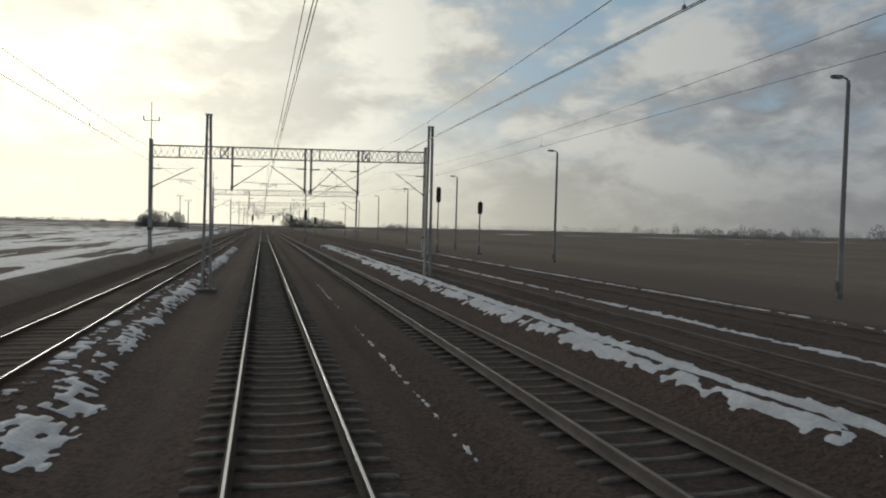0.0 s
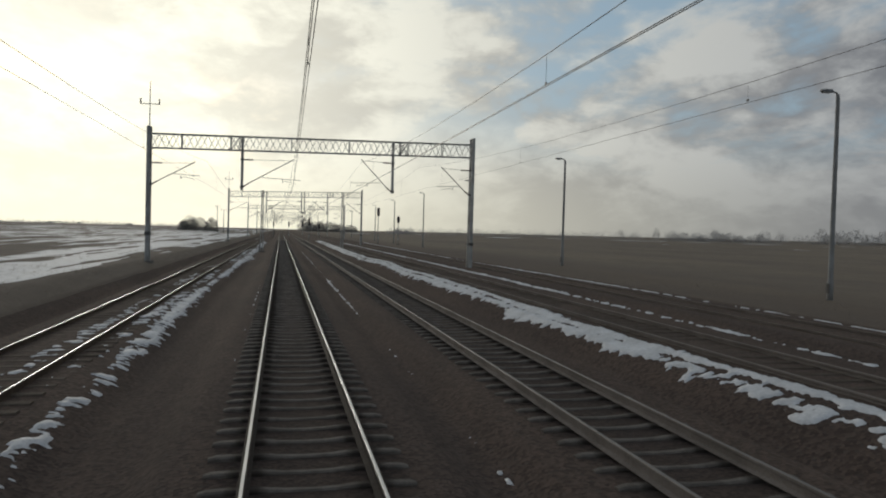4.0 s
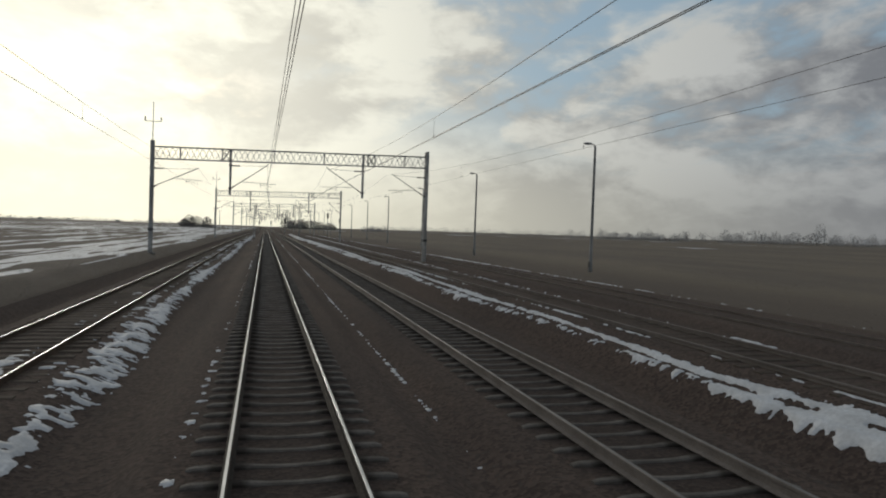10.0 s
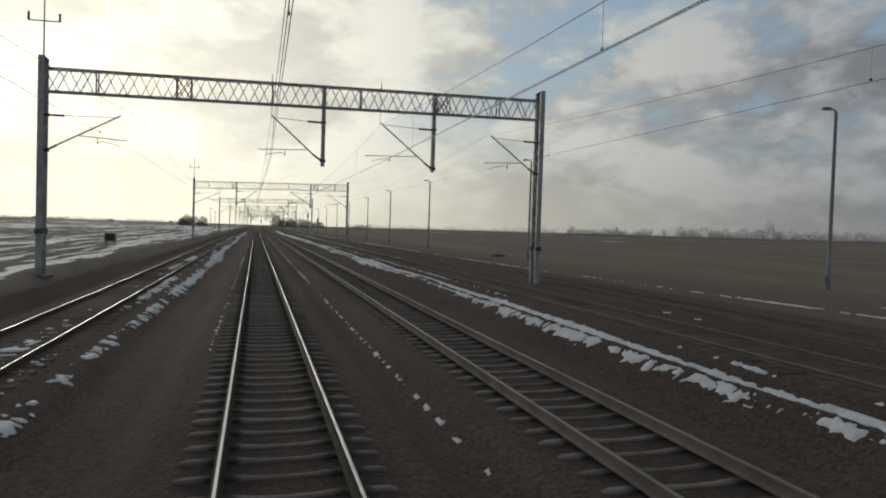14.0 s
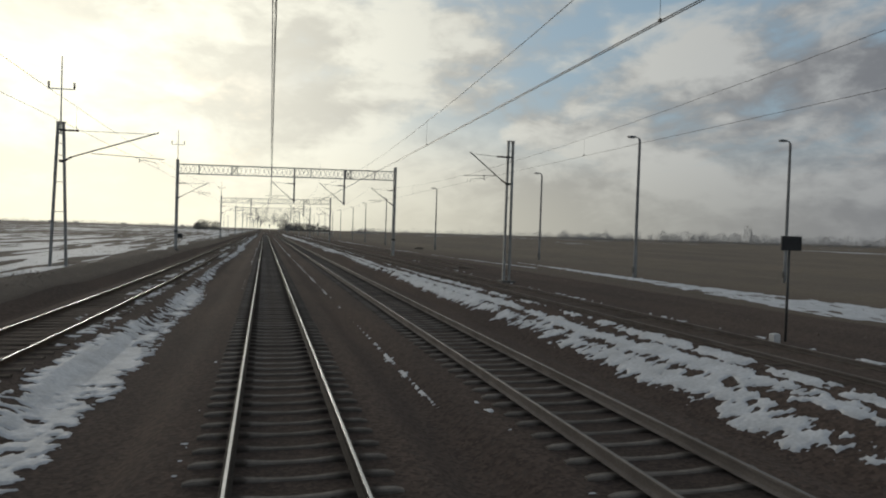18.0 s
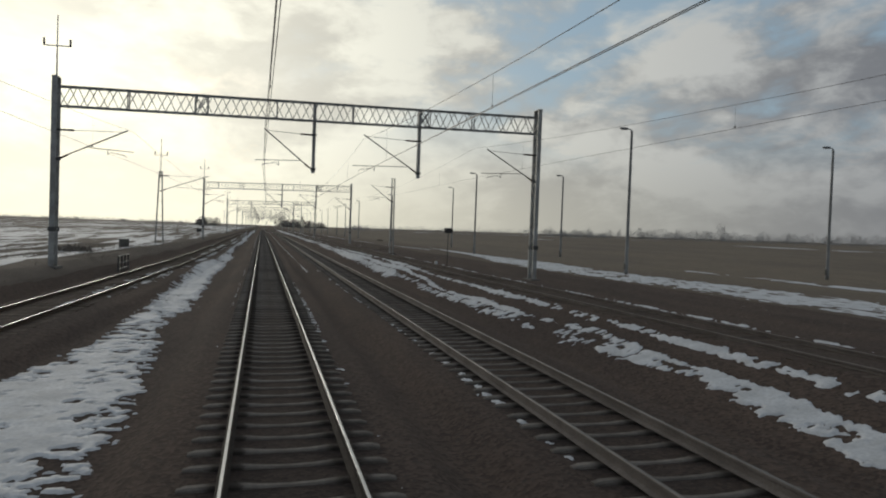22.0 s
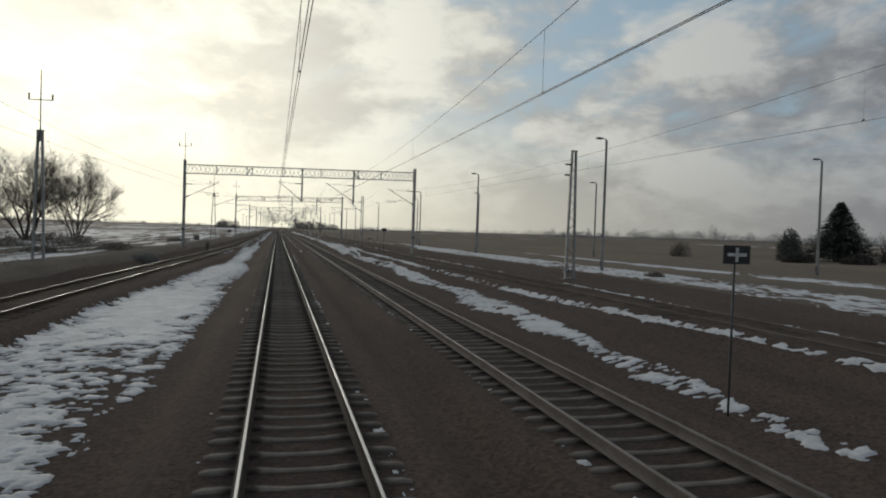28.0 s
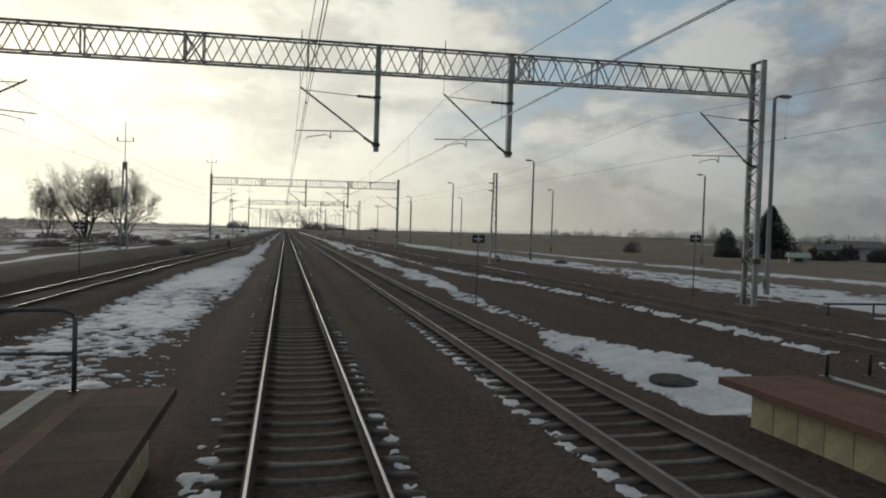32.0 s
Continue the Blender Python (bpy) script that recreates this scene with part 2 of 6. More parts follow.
CONCRETE_SLEEPER = sleeper_material()
WOOD_SLEEPER = material("tarred_wood", (0.095, 0.076, 0.060), (0.120, 0.098, 0.080), 3.0, 30.0, 0.92, 0, 0.3, per_object=0.25, spec=0.03)
RAIL_RUST = material("rail_rust", (0.115, 0.084, 0.063), (0.080, 0.060, 0.047), 2.0, 25.0, 0.85, 0.0, 0.15, world_space=True, spec=0.05)
RAIL_OILY = material("oily_rail_side", (0.060, 0.049, 0.042), (0.042, 0.035, 0.031), 2.0, 25.0, 0.8, 0.0, 0.15, world_space=True, spec=0.06)
RAIL_DULL = material("dull_rail", (0.215, 0.187, 0.167), (0.155, 0.134, 0.119), 1.0, 25.0, 0.9, 0.0, 0.1, world_space=True, spec=0.06)
RAIL_STEEL = material("polished_steel", (0.50, 0.51, 0.53), (0.42, 0.43, 0.45), 1.0, 60.0, 0.36, 1.0, 0.05, world_space=True)
RAIL_GREY = material("worn_rail_head", (0.20, 0.182, 0.167), (0.15, 0.135, 0.122), 1.0, 60.0, 0.55, 0.7, 0.05, world_space=True)
GALV = material("weathered_galvanised_steel", (0.44, 0.445, 0.435), (0.30, 0.293, 0.275), 1.2, 18.0, 0.6, 0.3, 0.1)
DARKSTEEL = material("dark_painted_steel", (0.12, 0.122, 0.12), (0.08, 0.076, 0.07), 1.5, 20.0, 0.6, 0.4, 0.1)
WIRE = material("wire_copper_dark", (0.07, 0.065, 0.06), (0.045, 0.042, 0.04), 3.0, 30.0, 0.5, 0.7, 0.0)
INSULATOR = material("brown_porcelain", (0.09, 0.05, 0.035), (0.07, 0.04, 0.03), 8.0, 40.0, 0.25, 0, 0.0, spec=0.5)
CONCRETE = material("grey_concrete", (0.17, 0.16, 0.147), (0.12, 0.111, 0.10), 1.5, 22.0, 0.9, 0, 0.3)
POLE = material("concrete_lamp_pole", (0.32, 0.318, 0.308), (0.24, 0.233, 0.22), 0.8, 22.0, 0.85, 0, 0.15)
LAMPHEAD = material("lamp_housing_grey", (0.20, 0.205, 0.205), (0.15, 0.15, 0.15), 3.0, 25.0, 0.5, 0.3, 0.05)
LAMPGLASS = material("lamp_glass", (0.42, 0.43, 0.42), (0.34, 0.34, 0.33), 5.0, 30.0, 0.25, 0, 0.0, spec=0.5)
BLACK = material("matt_black_enamel", (0.035, 0.034, 0.034), (0.048, 0.047, 0.046), 4.0, 25.0, 0.55, 0, 0.05)
WHITE = material("white_sign_paint", (0.72, 0.72, 0.70), (0.55, 0.54, 0.52), 4.0, 25.0, 0.6, 0, 0.05)
LENS = material("dark_signal_lens", (0.03, 0.02, 0.02), (0.02, 0.02, 0.02), 4.0, 25.0, 0.15, 0, 0.0, spec=0.5)
PAVER = material("brown_paver", (0.10, 0.071, 0.054), (0.074, 0.054, 0.043), 2.0, 25.0, 0.9, 0, 0.2, per_object=0.12, spec=0.06)
PAVER_RED = material("red_paver", (0.165, 0.105, 0.078), (0.125, 0.083, 0.064), 2.0, 25.0, 0.9, 0, 0.2, per_object=0.12, spec=0.06)
EDGE_SLAB = material("platform_edge_slab", (0.18, 0.106, 0.08), (0.135, 0.084, 0.066), 2.0, 25.0, 0.9, 0, 0.2, per_object=0.1, spec=0.06)
WALL_PANEL = material("yellowed_concrete_panel", (0.52, 0.45, 0.28), (0.38, 0.325, 0.21), 1.5, 20.0, 0.9, 0, 0.25, per_object=0.12)
JOINT = material("joint_mortar", (0.06, 0.048, 0.04), None, 5.0, 30.0, 0.95, spec=0.05)
COVER = material("damp_dark_concrete", (0.11, 0.105, 0.1), None, 3.0, 20.0, 0.95, spec=0.03)
BARK = material("bare_bark", (0.11, 0.095, 0.08), (0.075, 0.064, 0.055), 3.0, 25.0, 0.9, 0, 0.3)
TWIG = material("bare_twigs", (0.27, 0.235, 0.2), (0.21, 0.18, 0.15), 1.0, 12.0, 0.9, 0, 0.0)
# Haze is put into this colour: twigs much lighter than real bark.
HAZED_TREE = material("hazed_bare_crowns", (0.48, 0.465, 0.45), (0.40, 0.385, 0.375), 0.15, 3.0, 0.95, 0, 0.0, world_space=True)
NEEDLES = material("spruce_needles", (0.11, 0.118, 0.105), (0.12, 0.125, 0.11), 0.8, 9.0, 0.85, 0, 0.0)
DRYGRASS = material("dry_grass", (0.3, 0.255, 0.205), (0.22, 0.185, 0.15), 0.6, 6.0, 0.95, 0, 0.0, world_space=True)
BUSH = material("dark_brushwood", (0.11, 0.095, 0.083), (0.08, 0.07, 0.062), 0.4, 5.0, 0.95, 0, 0.0, world_space=True)
# Lighter copy of the brushwood, its colour lifted to stand for haze.
HAZED_BUSH = material("hazed_brushwood", (0.27, 0.255, 0.24), (0.21, 0.2, 0.19), 0.2, 3.0, 0.95, 0, 0.0, world_space=True)
ROOF_GREEN = material("pale_green_sheet_roof", (0.36, 0.42, 0.34), (0.28, 0.34, 0.27), 0.6, 9.0, 0.7, 0, 0.1)
# Grey tiles, lightened to stand in for haze on the far farms.
ROOF_FAR = material("hazed_grey_roof", (0.19, 0.175, 0.165), (0.15, 0.14, 0.13), 0.3, 5.0, 0.8, 0, 0.0)
CABINET = material("weathered_cabinet_concrete", (0.16, 0.15, 0.135), (0.11, 0.10, 0.09), 2.0, 20.0, 0.9, 0, 0.2)
HEAP = material("mossy_rubble", (0.13, 0.128, 0.11), (0.08, 0.078, 0.068), 2.5, 12.0, 0.95, 0, 0.8, 7.0)
GLASS = material("dark_window_glass", (0.025, 0.03, 0.035), (0.02, 0.02, 0.025), 1.0, 5.0, 0.12, 0, 0.0, spec=0.5)

# ---------- mesh building helpers ----------


class MB:
    """Collects vertices and faces for one mesh, in world metres."""

    def __init__(self):
        self.v, self.f = [], []

    def quadring(self, rings, closed=True, caps=True):
        base, n = len(self.v), len(rings[0])
        for r in rings:
            self.v.extend(tuple(p) for p in r)
        for i in range(len(rings) - 1):
            for j in range(n if closed else n - 1):
                a, b = base + i * n + j, base + i * n + (j + 1) % n
                self.f.append((a, b, b + n, a + n))
        if caps and closed:
            self.f.append(tuple(base + j for j in reversed(range(n))))
            self.f.append(tuple(base + (len(rings) - 1) * n + j for j in range(n)))

    def bar(self, p, q, w=0.08, d=0.08, up=(0, 0, 1)):
        p, q = Vector(p), Vector(q)
        a = (q - p).normalized()
        u = Vector(up)
        if abs(a.dot(u)) > 0.95:
            u = Vector((0, 1, 0))
        s = a.cross(u).normalized()
        u = s.cross(a).normalized()
        ring = [s * x * w / 2 + u * y * d / 2 for x, y in ((-1, -1), (1, -1), (1, 1), (-1, 1))]
        self.quadring([[p + r for r in ring], [q + r for r in ring]])

    def tube(self, pts, radii, n=8, caps=True):
        pts = [Vector(p) for p in pts]
        if not isinstance(radii, (list, tuple)):
            radii = [radii] * len(pts)
        rings = []
        for i, p in enumerate(pts):
            a = (pts[min(i + 1, len(pts) - 1)] - pts[max(i - 1, 0)]).normalized()
            u = Vector((0, 0, 1)) if abs(a.z) < 0.9 else Vector((0, 1, 0))
            s = a.cross(u).normalized()
            u = s.cross(a)
            rings.append([p + (s * math.cos(2 * math.pi * k / n) + u * math.sin(2 * math.pi * k / n)) * radii[i] for k in range(n)])
        self.quadring(rings, True, caps)

    def box(self, lo, hi, bevel=0.0):
        x0, y0, z0 = lo
        x1, y1, z1 = hi
        if bevel <= 0:
            self.quadring([[(x0, y0, z), (x1, y0, z), (x1, y1, z), (x0, y1, z)] for z in (z0, z1)])
            return
        b = bevel
        rings = []
        for z, i in ((z0, 0), (z1 - b, 0), (z1, b)):
            rings.append([(x0 + i, y0 + i, z), (x1 - i, y0 + i, z), (x1 - i, y1 - i, z), (x0 + i, y1 - i, z)])
        self.quadring(rings)

    def mesh(self, name, origin=(0, 0, 0)):
        me = bpy.data.meshes.new(name)
        o = Vector(origin)
        me.from_pydata([tuple(Vector(p) - o) for p in self.v], [], self.f)
        me.update()
        return me


ORIGIN = {}


def thing(name, at, label, category, group="", kind=""):
    ob = new(name)
    ob.location = at
    ob.empty_display_size = 0.3
    ORIGIN[ob] = Vector(at)
    return tagged(ob, label, category, group, kind)


def part(name, mb, mat, parent, label="", smooth=False):
    me = mb.mesh(name, ORIGIN[parent])
    me.materials.append(mat)
    if smooth:
        me.polygons.foreach_set("use_smooth", [True] * len(me.polygons))
    ob = new(name, me)
    ob.parent = parent
    ORIGIN[ob] = ORIGIN[parent]
    return tagged(ob, label) if label else ob


def shared(name, me, parent, m):
    """Another object on a mesh that is shared, at the pose m in the world."""
    ob = new(name, me)
    ob.parent = parent
    ob.matrix_basis = Matrix.Translation(-ORIGIN[parent]) @ m
    ORIGIN[ob] = ORIGIN[parent]
    return ob


def single(name, mb, mat, label, category, group="", kind="", smooth=False):
    me = mb.mesh(name)
    me.materials.append(mat)
    if smooth:
        me.polygons.foreach_set("use_smooth", [True] * len(me.polygons))
    return tagged(new(name, me), label, category, group, kind)


def along(rows, y):
    """Linear reading of x from rows of (y, x)."""
    rows = sorted(rows)
    return float(np.interp(y, [r[0] for r in rows], [r[1] for r in rows]))


def smoothed(rows):
    ys = np.arange(-420.0, 1400.0, 4.0)
    rows = sorted(rows)
    xs = np.interp(ys, [r[0] for r in rows], [r[1] for r in rows])
    k = np.ones(11) / 11
    pad = np.concatenate([np.full(5, xs[0]), xs, np.full(5, xs[-1])])
    xs = np.convolve(pad, k, "valid")
    return lambda y: np.interp(y, ys, xs)


def lattice_noise(x, y, seed=0):
    """Smooth value noise on arrays, 0 to 1."""
    x, y = np.asarray(x, float), np.asarray(y, float)
    xi, yi = np.floor(x).astype(np.int64), np.floor(y).astype(np.int64)
    fx, fy = x - xi, y - yi
    fx, fy = fx * fx * (3 - 2 * fx), fy * fy * (3 - 2 * fy)

    def h(a, b):
        n = (a * 374761393 + b * 668265263 + seed * 1442695041) & 0x7FFFFFFF
        n = ((n ^ (n >> 13)) * 1274126177) & 0x7FFFFFFF
        return ((n ^ (n >> 16)) & 0xFFFF) / 65535.0

    return (h(xi, yi) * (1 - fx) + h(xi + 1, yi) * fx) * (1 - fy) + (h(xi, yi + 1) * (1 - fx) + h(xi + 1, yi + 1) * fx) * fy


def fbm(x, y, seed=0, octaves=4):
    s, a, tot = 0.0, 1.0, 0.0
    for i in range(octaves):
        s = s + a * lattice_noise(np.asarray(x) * 2 ** i, np.asarray(y) * 2 ** i, seed + i)
        tot += a
        a *= 0.55
    return s / tot


# ---------- plan of the tracks ----------
OURS = smoothed([(-500, 0.0), (1500, 0.0)])
SECOND = smoothed([(-500, 4.82), (1500, 4.82)])
LEFT = smoothed([(-420, -10.6), (-260, -10.2), (-226, -9.45), (-201, -8.45), (-183, -7.65), (-176, -7.25), (-153, -6.2), (-125, -5.65), (-92, -5.5), (1500, -5.5)])
THIRD = smoothed([(-420, 14.0), (-300, 13.9), (-240, 13.75), (-225, 13.5), (-168, 11.3), (-105, 10.5), (-90, 10.4), (-12, 9.7), (54, 9.15), (1500, 9.1)])
THIRD_Z = 0.4
FOURTH = smoothed([(-420, 14.8), (1500, 14.65)])
Y_NEAR, Y_FAR = -330.0, 1000.0
FIELD_L, FIELD_R = 0.5, 0.22


def bed_right(y):
    """Outer border of the dark ballast: the old fourth track ends in the field."""
    return np.interp(y, (-420, -225, -190, -160, -120, -60, 1500), (21.6, 21.2, 20.6, 19.2, 17.9, 17.3, 17.3))


def land(x, y):
    """The lie of the land at arrays x, y: a shallow trough under the main lines, higher on both sides."""
    l, r = LEFT(y), THIRD(y)
    z = np.full_like(x, -0.48)
    z = np.where(x < l - 2.0, -0.48 + (FIELD_L + 0.48) * np.clip((l - 2.0 - x) / 1.9, 0, 1) ** 0.8, z)
    z = np.where(x > 7.4, -0.48 + (0.06 + 0.48) * np.clip((x - 7.4) / np.maximum(r - 2.2 - 7.4, 0.4), 0, 1), z)
    z = np.where(x > r + 2, 0.06 + (FIELD_R - 0.06) * np.clip((x - r - 2) / 4.0, 0, 1), z)
    return z


def bed_height(x, y):
    """Height of the ballast at arrays x, y."""
    z = land(x, y)
    for f, rail, fill in ((OURS, 0.0, 0.0), (SECOND, 0.0, 0.0), (LEFT, 0.0, 0.09), (THIRD, THIRD_Z, 0.113)):
        d = np.abs(x - f(y))
        z = np.maximum(z, np.where(d < 3.0, rail - 0.225 + fill * np.clip((1.6 - d) / 0.35, 0, 1) - np.maximum(d - 1.75, 0.0) * 0.5, -9))
    old = np.clip((y + 140) / 40, 0, 1)
    d = np.abs(x - FOURTH(y))
    z = np.where(old > 0, np.maximum(z, np.where(d < 3.0, 0.28 - 0.3 * (1 - old) - np.maximum(d - 1.5, 0.0) * 0.28, -9)), z)
    bank = np.clip((-245.2 - y) / 0.8, 0, 1) * np.clip((x - 6.2) / 0.2, 0, 1) * np.clip((13.0 - x) / 1.0, 0, 1)
    z = np.where(bank > 0, np.maximum(z, -0.48 + 0.36 * bank * np.clip((x - 6.3) / 0.55, 0, 1)), z)
    rough = np.where((np.abs(x) < 1.7) | (np.abs(x - 4.82) < 1.7), 0.012, 0.07)
    return z + (fbm(x * 0.9, y * 0.5, 5, 3) - 0.5) * rough


def height_sheet(name, xs, ys, zfun, mat, label, category, kind="structure", keep=None):
    X, Y = np.meshgrid(xs, ys)
    Z = zfun(X, Y)
    nx, ny = len(xs), len(ys)
    verts = np.stack([X.ravel(), Y.ravel(), Z.ravel()], 1)
    i = np.arange(nx * ny).reshape(ny, nx)
    faces = np.stack([i[:-1, :-1].ravel(), i[:-1, 1:].ravel(), i[1:, 1:].ravel(), i[1:, :-1].ravel()], 1)
    if keep is not None:
        k = keep(X, Y, Z)
        good = k.ravel()[faces].any(axis=1)
        faces = faces[good]
        used = np.unique(faces)
        remap = np.zeros(nx * ny, np.int64)
        remap[used] = np.arange(len(used))
        verts, faces = verts[used], remap[faces]
    me = bpy.data.meshes.new(name)
    me.vertices.add(len(verts))
    me.vertices.foreach_set("co", verts.astype(np.float32).ravel())
    me.loops.add(len(faces) * 4)
    me.loops.foreach_set("vertex_index", faces.astype(np.int32).ravel())
    me.polygons.add(len(faces))
    me.polygons.foreach_set("loop_start", np.arange(len(faces), dtype=np.int32) * 4)
    me.update(calc_edges=True)
    me.polygons.foreach_set("use_smooth", [True] * len(faces))
    me.materials.append(mat)
    return tagged(new(name, me), label, category, "", kind)


# ---------- ground and ballast ----------


def earth_height(x, y):
    z = land(x, y)
    out = np.clip((np.abs(x - 3) - 22) / 60, 0, 1)
    z = z + (fbm(x * 0.05, y * 0.05, 11, 3) - 0.5) * out * 0.5
    z = z + 6.5 * np.clip((x - 110) / 800, 0, 1)
    z = z + (fbm(x * 0.5, y * 0.35, 4, 3) - 0.5) * 0.22 * np.clip((LEFT(y) - 3.2 - x) / 2, 0, 1)
    inner = (x > LEFT(y) - 2.75) & (x < bed_right(y) + 0.1) & (y > Y_NEAR) & (y < Y_FAR)
    return np.where(inner, z - 0.25, z + 0.02)


gx = np.unique(np.concatenate([np.arange(-40, -16, 0.8), np.arange(-16, -7, 0.25), np.arange(-7, 16, 0.8), np.arange(16, 23, 0.25), np.arange(23, 60, 0.8), np.geomspace(60, 3200, 26), -np.geomspace(40, 3200, 28)]))
gy = np.unique(np.concatenate([np.arange(-330, 330, 4.0), np.geomspace(330, 3800, 26), -np.geomspace(330, 2500, 14)]))
height_sheet("ground", gx, gy, earth_height, FIELD, "brown winter field and dull grass beside the railway", "ground")
bx = np.arange(-14.0, 22.21, 0.2)
by = np.unique(np.concatenate([np.arange(Y_NEAR, 170, 1.2), np.arange(170, Y_FAR + 1, 20.0)]))
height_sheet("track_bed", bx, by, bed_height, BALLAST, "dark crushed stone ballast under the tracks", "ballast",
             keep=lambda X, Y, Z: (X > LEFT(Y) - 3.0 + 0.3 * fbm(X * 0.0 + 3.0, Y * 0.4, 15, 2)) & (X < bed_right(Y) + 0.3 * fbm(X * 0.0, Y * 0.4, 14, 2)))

# ---------- tracks ----------
HALF = 0.7525
RAIL_PROFILE = ((-0.036, 0.0), (-0.036, -0.035), (-0.009, -0.05), (-0.009, -0.135), (-0.07, -0.16), (-0.07, -0.172),
                (0.07, -0.172), (0.07, -0.16), (0.009, -0.135), (0.009, -0.05), (0.036, -0.035), (0.036, 0.0))


def rail_mesh(f, off, ys, z=0.0):
    mb = MB()
    mb.quadring([[(float(f(y)) + off + px, y, z + pz) for px, pz in RAIL_PROFILE] for y in ys], True, True)
    return mb


def rail_top(f, off, ys, w=0.026, z=0.0):
    mb = MB()
    mb.quadring([[(float(f(y)) + off + px, y, z + pz) for px, pz in ((-w - 0.004, -0.001), (-w, 0.004), (w, 0.004), (w + 0.004, -0.001))] for y in ys], True, True)
    return mb


def sleeper_rings(length=2.5, wood=False):
    """Concrete sleeper: high seats under the rails, lower waist."""
    rings = []
    if wood:
        stations = ((-length / 2, 0.0, 0.12), (length / 2, 0.0, 0.12))
    else:
        h = length / 2
        stations = ((-h, -0.03, 0.08), (-h + 0.1, -0.006, 0.09), (-0.95, 0.0, 0.09), (-0.6, 0.0, 0.088), (-0.3, -0.028, 0.08), (0.0, -0.036, 0.078),
                    (0.3, -0.028, 0.08), (0.6, 0.0, 0.088), (0.95, 0.0, 0.09), (h - 0.1, -0.006, 0.09), (h, -0.03, 0.08))
    for x, dz, w in stations:
        rings.append([(x, -w, -0.2), (x, w, -0.2), (x, w - 0.02, dz - 0.02), (x, w - 0.045, dz), (x, -w + 0.045, dz), (x, -w + 0.02, dz - 0.02)])
    return rings


def sleeper_mesh(name, mat, wood=False):
    mb = MB()
    mb.quadring(sleeper_rings(2.5, wood))
    me = mb.mesh(name)
    me.materials.append(mat)
    return me


def build_track(name, f, y0, y1, label, near=None, wood=False, polished=True, steel=RAIL_STEEL, shine=0.0095, side=None, top=-0.168, spacing=0.6, end=190.0, level=0.0):
    t = thing(name, (float(f((y0))), y0, 0), label, "railway track", "tracks", "structure")
    ys = list(np.arange(y0, min(y1, 240), 6.0)) + ([float(v) for v in np.arange(240, y1 + 1, 40.0)] if y1 > 240 else [y1])
    for off in (-HALF, HALF):
        r = part("rail", rail_mesh(f, off, ys, level), side or (RAIL_RUST if polished else RAIL_DULL), t, "", False)
        part("running_surface", rail_top(f, off, ys, shine, level), steel, r, "polished steel running surface" if polished else "dull worn running surface")
    mat = WOOD_SLEEPER if wood else CONCRETE_SLEEPER
    me = sleeper_mesh("sleeper", mat, wood)
    rest = MB()
    rng = random.Random(hash(len(name)) % 1000)
    count = int((min(y1, end) - y0) / spacing)
    for i in range(count):
        y = y0 + i * spacing + rng.uniform(-0.02, 0.02)
        z = level + top + rng.uniform(-0.008, 0.008)
        turn = rng.uniform(-0.6, 0.6)
        if near and near[0] <= y <= near[1]:
            shared("sleeper", me, t, pose(float(f(y)), y, z, 0, 0, turn))
        else:
            x0 = float(f(y))
            rest.quadring([[(x0 + px, y + py + px * math.tan(radians(turn)), z + pz) for px, py, pz in ring] for ring in sleeper_rings(2.5, wood)])
    if rest.v:
        tagged(part("sleepers_further_along", rest, mat, t, "rows of sleepers further along the track"), kind="stuff")
    return t


build_track("railway_track", OURS, Y_NEAR, Y_FAR, "main line with bright steel rails on concrete sleepers", near=(-256, -90), side=RAIL_OILY, shine=0.016)
build_track("railway_track", SECOND, Y_NEAR, Y_FAR, "main line with dull brown rails on concrete sleepers", near=(-256, -90), polished=False, steel=RAIL_GREY, shine=0.02)
build_track("railway_track", LEFT, Y_NEAR, Y_FAR, "side track with bright rails on dark sleepers, sunk in ballast", near=(-235, -80), wood=True, shine=0.008, top=-0.118, end=150)
build_track("railway_track", THIRD, Y_NEAR, Y_FAR, "rusty side track on higher ground, sunk in dark ballast", near=(-250, -90), wood=True, polished=False, steel=RAIL_DULL, shine=0.012, top=-0.104, end=150, level=THIRD_Z)

build_track("railway_track", FOURTH, -112.0, Y_FAR, "overgrown old side track with rusty rails sunk in dark gravel", wood=True, polished=False, steel=RAIL_RUST, shine=0.02, top=-0.16, end=-100.0, level=0.37)

# ---------- overhead line ----------
WIRE_Z, MESS_Z = 5.86, 7.65


def leg_channel(mb, x, y, z0, z1, w=0.2, d=0.075, flip=1):
    """Channel section leg: web with two flanges, one closed profile."""
    k, e = 0.012, flip * d
    outline = ((-w / 2 - k, -flip * k), (w / 2 + k, -flip * k), (w / 2 + k, e), (w / 2 - k, e), (w / 2 - k, flip * k), (-w / 2 + k, flip * k), (-w / 2 + k, e), (-w / 2 - k, e))
    mb.quadring([[(x + px, y + py, z) for px, py in outline] for z in (z0, z1)])


